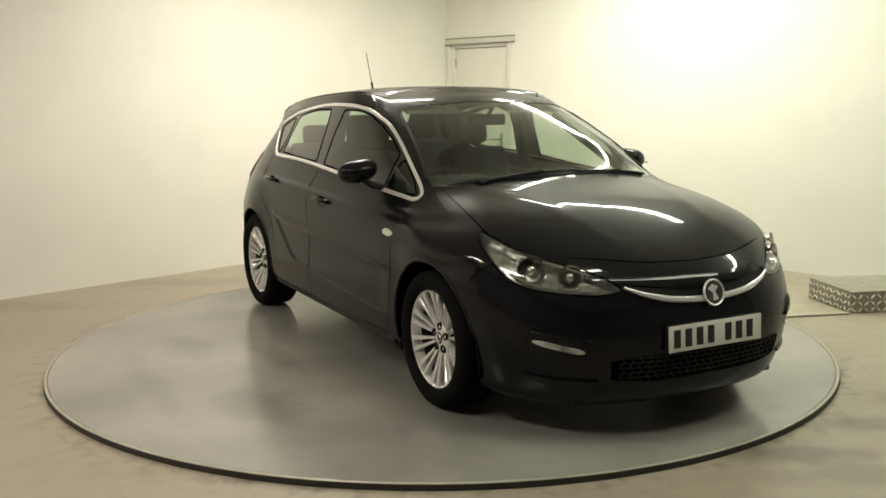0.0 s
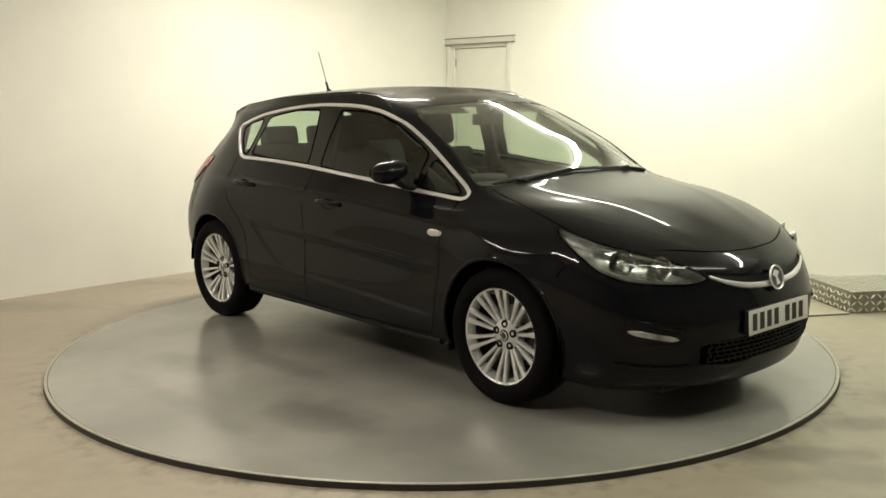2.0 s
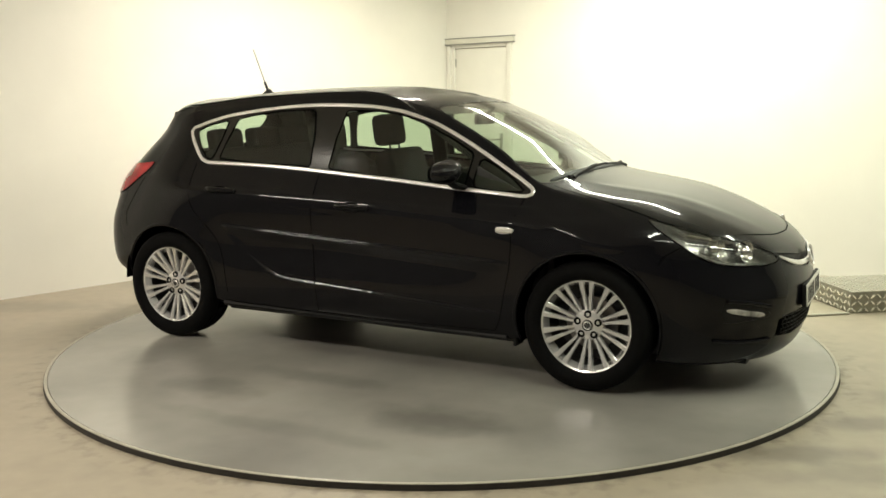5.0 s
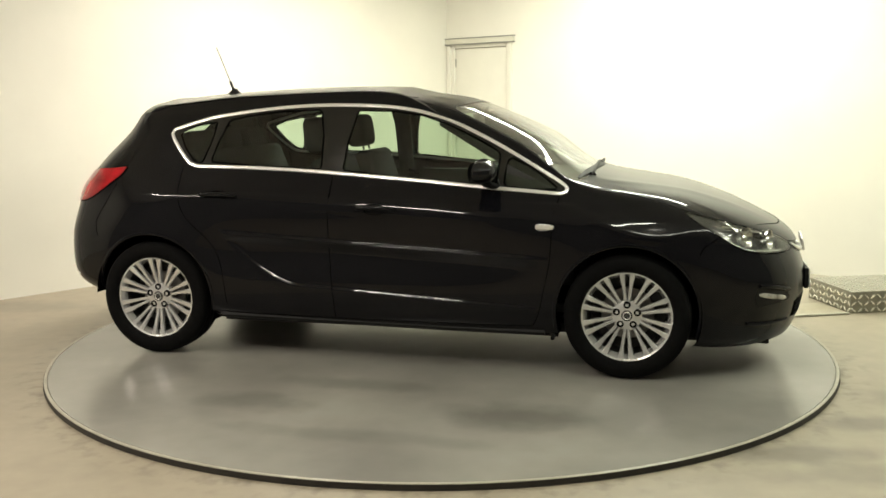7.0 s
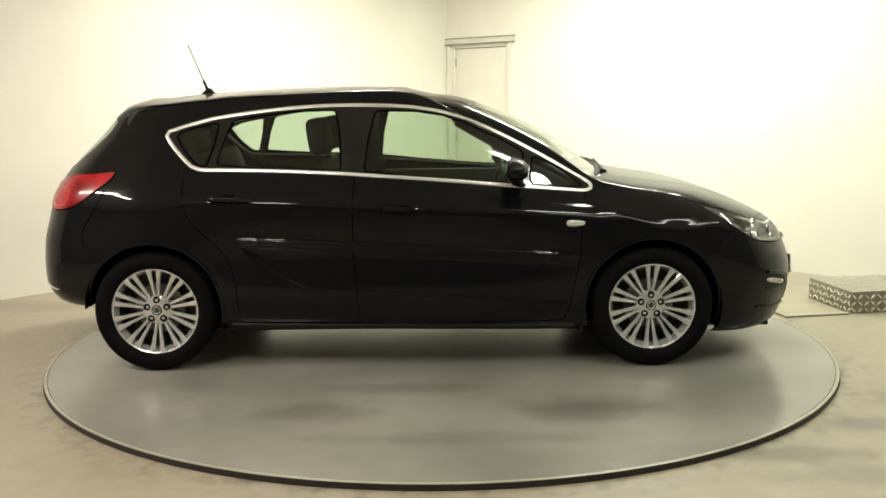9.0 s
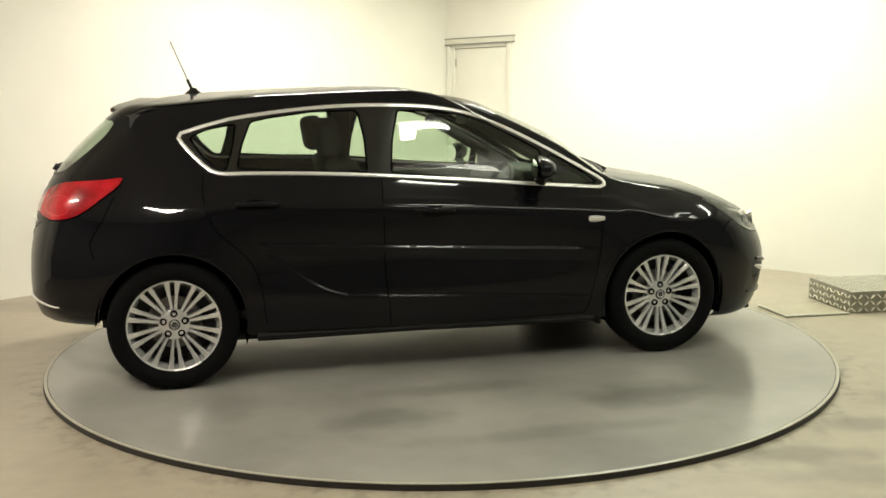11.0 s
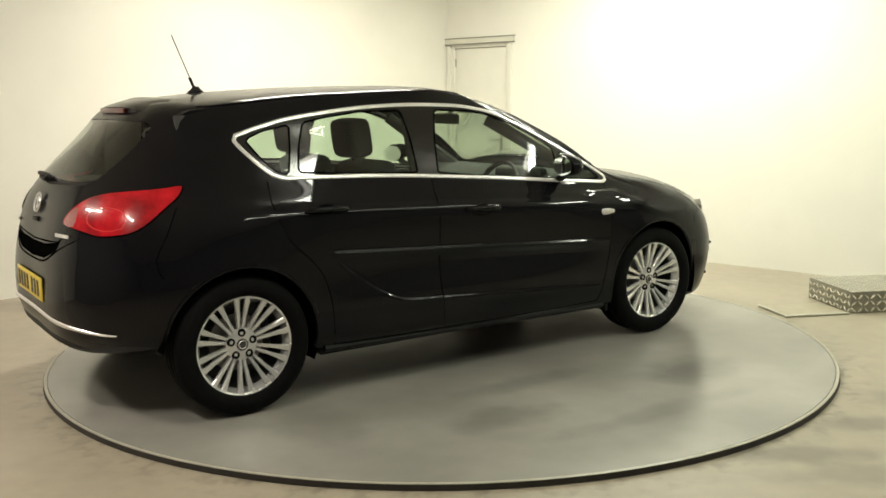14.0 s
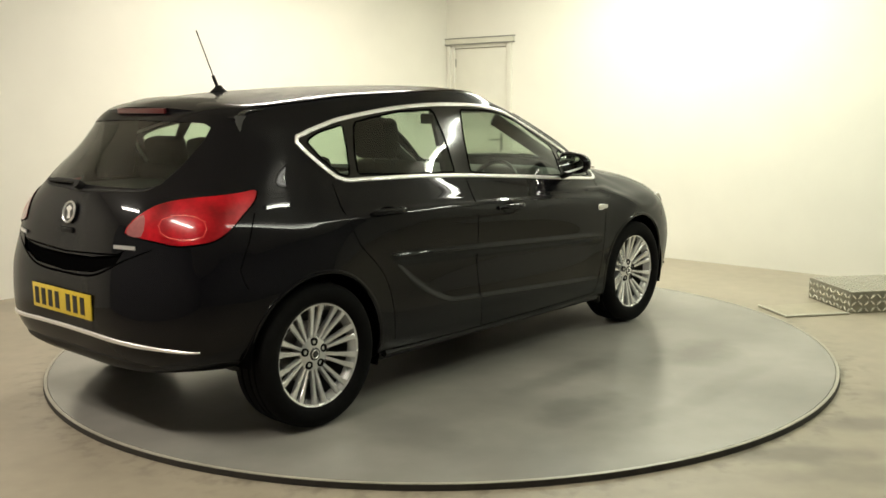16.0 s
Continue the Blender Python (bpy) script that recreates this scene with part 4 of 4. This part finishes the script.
def side_fittings(car, s):
    """Trim, seams, handles and lamps of one flank."""
    front = part("front_door", panel("front_door", (s,)), PAINT, car, "black front door with a sculpted lower crease")
    rear = part("rear_door", panel("rear_door", (s,)), PAINT, car, "black rear door with a sculpted lower crease")
    part("window_surround", rod_on_skin(DLO, 0.0108, s, flat=0.55, lift=0.002), CHROME, car, "bright chrome window surround")
    for k, v in PANES.items():
        home = {"front_quarter_glass": front, "front_door_glass": front, "rear_door_glass": rear}.get(k, car)
        part(k, panel(k, (s,), -0.002), GLASS, home, "green-tinted side glass")
        part("glass_seal", rod_on_skin(side_poly(rounded(v, 1), smooth=False), 0.005, s, flat=0.4), GAP, home)
    part("pillar_trim", panel("pillar_trim", (s,), -0.001), PIANO, car, "gloss black pillar trim")
    # door seams, in side view
    seams = [
        SEAM_FRONT,
        SEAM_MID,
        SEAM_REAR,
        [(.86, .262), (.45, .258), (-.2, .258), (-.88, .265)],
    ]
    for q in seams:
        pts = smooth_line([(x, 0, z) for x, z in q], 0.05)
        part("door_seam", rod_on_skin([find_uv(p, **SIDE) for p in pts], 0.0026, s, False, 0.5), GAP, car)
    # wheel-arch lips and liners
    for loop, cx in zip(ARCHES, (-1.342, 1.342)):
        arc = loop[:-2]
        arc = arc[arc[:, 1] > 0.25]
        part("arch_lip", rod_on_skin(arc, 0.011, s, False, 0.8, -0.004), PAINT, car)
        lin = bmesh.new()
        rows_ = []
        for y in (0.86, 0.60, 0.50):
            r = 0.378
            rows_.append([lin.verts.new((cx + r * math.cos(a), s * y, 0.335 + r * math.sin(a))) for a in np.linspace(-0.35, math.pi + (0.35 if cx > 0 else -0.02), 28)])
        for a, b in zip(rows_, rows_[1:]):
            for i in range(27):
                lin.faces.new((a[i], a[i + 1], b[i + 1], b[i]))
        lin.faces.new(rows_[-1])
        part("wheel_arch_liner", lin, GAP, car)
    # handles
    for x, z, door in ((0.015, 0.868, front), (-0.905, 0.928, rear)):
        cup, n = on_skin([find_uv((x, 0, z), **SIDE)], -0.002, s)
        c, nn = Vector(cup[0]), Vector(n[0])
        grip = tube(smooth_line([(x - 0.105, c.y + s * 0.006, z + 0.006), (x - 0.07, c.y + s * 0.026, z + 0.008), (x + 0.05, c.y + s * 0.028, z + 0.006), (x + 0.10, c.y + s * 0.006, z)], 0.02), 0.014, squash=None, sides=10)
        part("door_handle", grip, PAINT, door, "black door handle")
        bowl = lathe([(0.0, 0.001), (0.040, 0.002), (0.047, 0.006), (0.05, 0.0)], 24)
        bmesh.ops.transform(bowl, matrix=Matrix.Translation((x - 0.01, c.y - s * 0.001, z - 0.004)) @ Matrix.Diagonal((1.3, s, 0.62, 1)), verts=bowl.verts)
        part("handle_cup", bowl, GAP, door)
    # side repeater
    loop = side_poly([(.878, .800), (.93, .801), (.968, .792), (.945, .778), (.885, .776)], 0.02)
    c, _ = on_skin([find_uv((.92, 0, .788), **SIDE)], 0.004, s)
    rep = box((0.092, 0.012, 0.024), tuple(c[0]), 0.005, segments=3)
    part("side_repeater", rep, material("repeater_lens", (0.62, 0.60, 0.55), 0.15, coat=1.0), car, "clear side repeater lamp")
    part("repeater_frame", rod_on_skin(loop, 0.004, s), CHROME, car)
    # front lamp: housing, bowls, bright strip and lens
    lamp = part("headlight", panel("headlight", (s,), -0.05), LAMP_INNER, car, "clear headlight with dark inner bezel")
    part("lens", panel("headlight", (s,), 0.001), LENS, lamp)
    part("lens_edge", rod_on_skin(HEADLIGHT, 0.006, s, flat=0.7, lift=-0.003), GAP, lamp)
    rim, _ = on_skin(HEADLIGHT, 0.0, s)
    deep, _ = on_skin(HEADLIGHT, -0.058, s)
    skirt = bmesh.new()
    a_, b_ = [skirt.verts.new(p) for p in rim], [skirt.verts.new(p) for p in deep]
    for i in range(len(a_)):
        j = (i + 1) % len(a_)
        skirt.faces.new((a_[i], a_[j], b_[j], b_[i]))
    part("lamp_wall", skirt, LAMP_INNER, lamp)
    for (x, y, z), r, yaw in (((1.905, .685, .725), 0.058, 30), ((2.025, .575, .705), 0.052, 22)):
        bowl = lathe([(r, 0.03), (r * 1.06, 0.034), (r * 0.98, 0.026), (r * 0.8, 0.005), (r * 0.5, -0.012), (0.0, -0.02)], 28, "X")
        bmesh.ops.transform(bowl, matrix=pose(x - 0.005, s * (y - 0.005), z, 0, -4, s * yaw), verts=bowl.verts)
        part("reflector", bowl, REFLECTOR, lamp, "bright reflector bowl")
        bulb = bmesh.new()
        bmesh.ops.create_uvsphere(bulb, u_segments=14, v_segments=10, radius=r * 0.42, matrix=Matrix.Translation((x + 0.005, s * y, z)))
        part("projector", bulb, REFLECTOR, lamp)
    strip = smooth_line([(1.80, .735, .795), (1.90, .672, .778), (2.0, .59, .757), (2.08, .51, .725)], 0.02)
    part("bright_strip", tube([find_on(p, -0.016, s) for p in strip], 0.011), REFLECTOR, lamp)
    strip = smooth_line([(1.86, .765, .715), (1.95, .722, .682), (2.04, .64, .662), (2.13, .52, .655)], 0.02)
    part("bright_strip", tube([find_on(p, -0.02, s) for p in strip], 0.008), REFLECTOR, lamp)
    # rear lamp
    tail = part("tail_light", panel("tail_lens", (s,), 0.006), RED, car, "red wraparound tail light")
    part("reversing_lens", panel("reversing_lens", (s,), 0.006), PINK, tail, "pale reversing lamp lens")
    part("lens_edge", rod_on_skin(TAIL, 0.006, s, flat=0.8), GAP, tail)
    ring = near_poly([(-1.80, .70, .95), (-1.845, .64, .975), (-1.90, .57, .955), (-1.90, .575, .90), (-1.86, .64, .87), (-1.81, .70, .885)])
    part("light_ring", rod_on_skin(ring, 0.003, s, flat=0.5, lift=0.006), material("red_light_guide", (0.60, 0.03, 0.03), 0.15, coat=1.0), tail)
    # fog lamp, its bright cover and the corner strakes
    fog = part("fog_lamp", panel("fog_recess", (s,), -0.002), PLASTIC, car, "fog lamp in a black recess")
    c = Vector(find_on((2.04, .695, .432), 0.004, s))
    run = [find_uv(p) for p in smooth_line([(1.995, .735, .445), (2.05, .69, .432), (2.10, .64, .418), (2.15, .575, .404)], 0.02)]
    lens = rod_on_skin(run, 0.013, s, False, 0.35, 0.0, 10, 0.3)
    part("fog_lens", lens, material("fog_lens_glass", (0.50, 0.49, 0.46), 0.2, metal=0.3, coat=1.0, stain=0.7, stain_scale=16), fog)
    part("fog_blade", tube([find_on(p, 0.004, s) for p in smooth_line([(2.0, .74, .49), (2.08, .675, .478), (2.17, .56, .447)], 0.03)], 0.009), PAINT, fog)
    part("bumper_blade", tube([find_on(p, 0.004, s) for p in smooth_line([(1.93, .74, .300), (2.05, .64, .285), (2.15, .51, .280)], 0.03)], 0.008), PAINT, car)
    # bonnet and bumper seams
    for q in ([(1.10, .665, 1.0), (1.30, .70, .955), (1.52, .735, .90), (1.70, .752, .845)],
              [(1.80, .79, .745), (1.72, .845, .70), (1.70, .865, .66)],
              [(-1.60, .77, .98), (-1.66, .80, .86), (-1.72, .82, .76), (-1.70, .84, .68)]):
        pts = smooth_line(q, 0.04)
        part("panel_seam", rod_on_skin([find_uv(p) for p in pts], 0.0028, s, False, 0.5), GAP, car)
    # windscreen edge and rear-glass edge
    edge = [(9.62, v) for v in np.linspace(6.3, 7.7, 16)]
    part("screen_seal", rod_on_skin(edge, 0.008, s, False, 0.5), PLASTIC, car)
    part("roof_moulding", rod_on_skin([(u, 8.55) for u in np.linspace(2.6, 9.2, 50)], 0.006, s, False, 0.5), GAP, car)
    part("mud_flap", box((0.02, 0.10, 0.08), (0.96, s * 0.80, 0.225), 0.004), PLASTIC, car)
    part("sill_cover", tube([(x, s * 0.845, 0.238 - 0.012 * x) for x in np.linspace(-0.93, 0.92, 12)], 0.022, squash=([(0, 0, 1)] * 12, 0.9)), PLASTIC, car)
    wing_mirror(car, s)


def find_on(p, lift=0.0, s=1):
    pts, _ = on_skin([find_uv(p)], lift, s)
    return tuple(pts[0])


def full_width(points, radius, flat, lift=0.0, step=0.03):
    """A rod across the nose or tail, given from its middle to one end, mirrored."""
    uv = [find_uv(p) for p in smooth_line(points, step)]
    a, na = on_skin(uv, lift, 1)
    b, nb = on_skin(uv[1:], lift, -1)
    return tube(np.concatenate([b[::-1], a]), radius, False, 8, 0.35, (np.concatenate([nb[::-1], na]), flat))


def build_car():
    car = thing("car", "gloss black five-door hatchback with silver alloy wheels on the turntable", "car")
    part("body_shell", panel("body_shell"), PAINT, car, "gloss black painted body sides")
    part("bonnet", panel("bonnet"), PAINT, car, "gloss black bonnet")
    part("front_bumper", panel("front_bumper"), PAINT, car, "gloss black front bumper")
    part("rear_bumper", panel("rear_bumper"), PAINT, car, "gloss black rear bumper")
    part("tailgate", panel("tailgate"), PAINT, car, "gloss black tailgate")
    part("roof_panel", panel("roof_panel"), PAINT, car, "gloss black roof")
    part("windscreen", panel("windscreen", lift=-0.002), SCREEN, car, "clear green-tinted windscreen")
    part("rear_window", panel("rear_window", lift=-0.002), GLASS, car, "dark green-tinted rear window")
    part("upper_grille", panel("grille", lift=-0.006), PLASTIC, car, "black upper grille")
    low = part("lower_grille", panel("intake", lift=-0.008), GAP, car, "black slatted lower grille")
    for z, wdt in ((.285, .44), (.308, .45), (.331, .455), (.354, .45), (.376, .42)):
        part("grille_slat", full_width([(2.30, 0, z), (2.28, wdt * .5, z), (2.22, wdt, z)], 0.0045, 0.7, 0.0, 0.06), PLASTIC, low)
    for y in np.linspace(0.0, 0.42, 12):
        for s in (1, -1):
            part("grille_tie", tube([find_on((2.27 - 0.35 * y * y, y + 0.018 * (k % 2), z), 0.001, s) for k, z in enumerate((.275, .297, .320, .343, .366, .382))], 0.0035, sides=5), PLASTIC, low)
    # the tailgate's hollow, its shade put in as matt near-black colour
    part("hatch_recess", panel("hatch_recess", lift=-0.012), GAP, car)
    part("underbody", box((3.2, 1.36, 0.06), (0.15, 0, 0.215), 0.02), PLASTIC, car)
    for x0, x1 in ((-0.93, 0.92),):
        part("sill_floor", box((x1 - x0, 1.62, 0.04), ((x0 + x1) / 2, 0, 0.225), 0.01), PLASTIC, car)
    part("front_undertray", box((0.50, 1.15, 0.03), (1.82, 0, 0.165), 0.01), PLASTIC, car)
    part("rear_undertray", box((0.40, 1.02, 0.03), (-1.66, 0, 0.315), 0.01), PLASTIC, car)
    part("chrome_grille_bar", full_width([(2.275, 0, .604), (2.262, .10, .604), (2.245, .22, .614), (2.215, .33, .640), (2.185, .405, .672)], 0.0135, 0.8, 0.008), CHROME, car, "chrome winged grille bar")
    part("bonnet_edge", full_width(BONNET_LIP, 0.0035, 0.6), GAP, car)
    part("bumper_chrome_strip", full_width([(-2.118, 0, .470), (-2.10, .26, .469), (-2.003, .577, .458), (-1.871, .733, .449)], 0.0105, 0.7, 0.003), CHROME, car, "thin chrome strip on the rear bumper")
    part("bumper_shelf_seam", full_width([(-2.095, 0, .715), (-2.06, .26, .725), (-1.99, .46, .80), (-1.93, .56, .84)], 0.005, 0.6), GAP, car)
    part("hatch_seam", full_width([(-2.03, 0, 0.80), (-1.985, .40, .815), (-1.97, .45, .86)], 0.004, 0.6), GAP, car)
    part("window_base_seal", full_width([(-1.965, 0, 1.065), (-1.91, .38, 1.07), (-1.86, .46, 1.09)], 0.007, 0.6), PLASTIC, car)
    part("rear_diffuser", full_width([(-2.05, 0, .37), (-2.02, .42, .365), (-1.90, .62, .355)], 0.03, 0.5, -0.008), PLASTIC, car)
    part("scuttle", full_width([(1.135, 0, 1.052), (1.105, .40, 1.04), (1.06, .62, 1.01)], 0.022, 0.5, -0.002), PLASTIC, car, "black plastic scuttle under the windscreen")
    q = Matrix.Rotation(radians(90), 4, "Z") @ Matrix.Rotation(radians(90), 4, "X")
    number_plate(car, (2.296, 0, .452), q @ Matrix.Rotation(radians(-3), 4, "X"), WHITE_PLATE, "white front number plate")
    q2 = Matrix.Rotation(radians(-90), 4, "Z") @ Matrix.Rotation(radians(90), 4, "X")
    number_plate(car, (-2.083, 0, .585), q2, YELLOW_PLATE, "yellow rear number plate")
    part("plate_holder", box((0.02, 0.522, 0.114), (2.281, 0, .452), 0.006), PLASTIC, car)
    badge(car, (2.272, 0, .624), q @ Matrix.Rotation(radians(-14), 4, "X"))
    badge(car, (-2.016, 0, .972), q2 @ Matrix.Rotation(radians(-16), 4, "X"), 0.05)
    for s in (-1, 1):
        mark = box((0.004, 0.12, 0.016), (0, 0, 0))
        bmesh.ops.transform(mark, matrix=Matrix.Translation(find_on((-1.985, .44, .848), 0.004, s)) @ pose(0, 0, 0, 0, 0, -s * 14), verts=mark.verts)
        part("model_lettering", mark, CHROME, car, "small chrome lettering strip")
    part("hatch_release", box((0.02, 0.10, 0.025), (-2.03, 0, .895), 0.008), PLASTIC, car)
    # roof spoiler
    sp = bmesh.new()
    rows_ = []
    for y in np.linspace(-0.56, 0.56, 29):
        k = abs(y) / 0.56
        x0, x1 = -1.36, -1.64 + 0.12 * k ** 2.2
        z0 = find_on((x0, abs(y), 1.44), 0.0)[2] if abs(y) < 0.5 else 1.418
        zt = 1.436 - 0.055 * k ** 2.4
        rows_.append([sp.verts.new(c) for c in ((x0, y, z0 - 0.004), ((x0 + x1) / 2, y, (z0 + zt) / 2 + 0.016 * (1 - k * 0.6)), (x1 + 0.03, y, zt + 0.002), (x1, y, zt - 0.012), (x1 + 0.006, y, zt - 0.046), (x1 + 0.06, y, zt - 0.052), (x0, y, z0 - 0.05))])
    for a, b in zip(rows_, rows_[1:]):
        for i in range(7):
            j = (i + 1) % 7
            sp.faces.new((a[i], a[j], b[j], b[i]))
    sp.faces.new(rows_[0]), sp.faces.new(list(reversed(rows_[-1])))
    spoiler = part("roof_spoiler", sp, PAINT, car, "black roof-edge spoiler", angle=50)
    part("high_brake_light", box((0.012, 0.40, 0.024), (-1.635, 0, 1.406), 0.004), material("dark_red_lens", (0.09, 0.003, 0.004), 0.3, coat=0.4), spoiler, "dark red brake light strip")
    # aerial
    base = lathe([(0.0, 0.035), (0.012, 0.034), (0.02, 0.02), (0.036, 0.004), (0.04, -0.006)], 20, "Z")
    bmesh.ops.transform(base, matrix=Matrix.Translation((-1.20, 0, 1.490)) @ Matrix.Diagonal((1.3, 0.8, 1, 1)), verts=base.verts)
    aerial = part("aerial_base", base, PLASTIC, car, "black roof aerial base")
    part("aerial_whip", tube([(-1.205, 0, 1.51), (-1.315, 0, 1.785)], 0.0028, ends=1.0), PLASTIC, aerial)
    part("aerial_coil", tube([(-1.203, 0, 1.505), (-1.23, 0, 1.57)], 0.0085), PLASTIC, aerial)
    # wipers
    for y0, y1 in ((-0.50, 0.14), (0.10, 0.58)):
        pts = [np.array(find_on((1.12 - 0.01 * k, abs(y0 + (y1 - y0) * k), 1.035 + 0.01 * k), 0.008)) for k in np.linspace(0, 1, 9)]
        pts = [(p[0], math.copysign(p[1], y0 + (y1 - y0) * k), p[2]) for p, k in zip(pts, np.linspace(0, 1, 9))]
        w = part("wiper_blade", tube(pts, 0.008), PLASTIC, car, "black windscreen wiper")
        part("wiper_arm", tube([(1.14, y0 + 0.02, 1.030), (1.13, y0 + 0.10, 1.045), tuple(np.array(pts[5]) + (0.006, 0, 0.008))], 0.009), PLASTIC, w)
    pts = [find_on((-1.955 + 0.0 * k, 0.02 + 0.30 * k, 1.10 + 0.01 * k), 0.012) for k in np.linspace(0, 1, 7)]
    w = part("rear_wiper", tube(pts, 0.011), PLASTIC, car, "black rear wiper")
    part("wiper_hub", tube([find_on((-1.96, 0, 1.085), 0.0), find_on((-1.96, 0, 1.085), 0.03)], 0.02), PLASTIC, w)
    cabin(car)
    for s in (-1, 1):
        side_fittings(car, s)
    for x in (-1.342, 1.342):
        for s in (-1, 1):
            car_wheel(car, x, s)
    return car


CAR = build_car()


# ---- what moves: the deck turns and carries the car round ----
def motions():
    deck, ride = [], []
    for k in range(33):
        t = k / 2
        q = t - 8
        a = -7.03 + 6.856 * q + 0.0024 * q * q + 0.00052 * q ** 3
        deck.append((t, pose(0, 0, 0.001, 0, 0, a)))
        ride.append((t, pose(0, 0, TABLE_TOP - 0.001, 0, 0, a) @ pose(-0.201, 0.208, 0)))
    walk(TURNTABLE, deck)
    walk(CAR, ride)


motions()
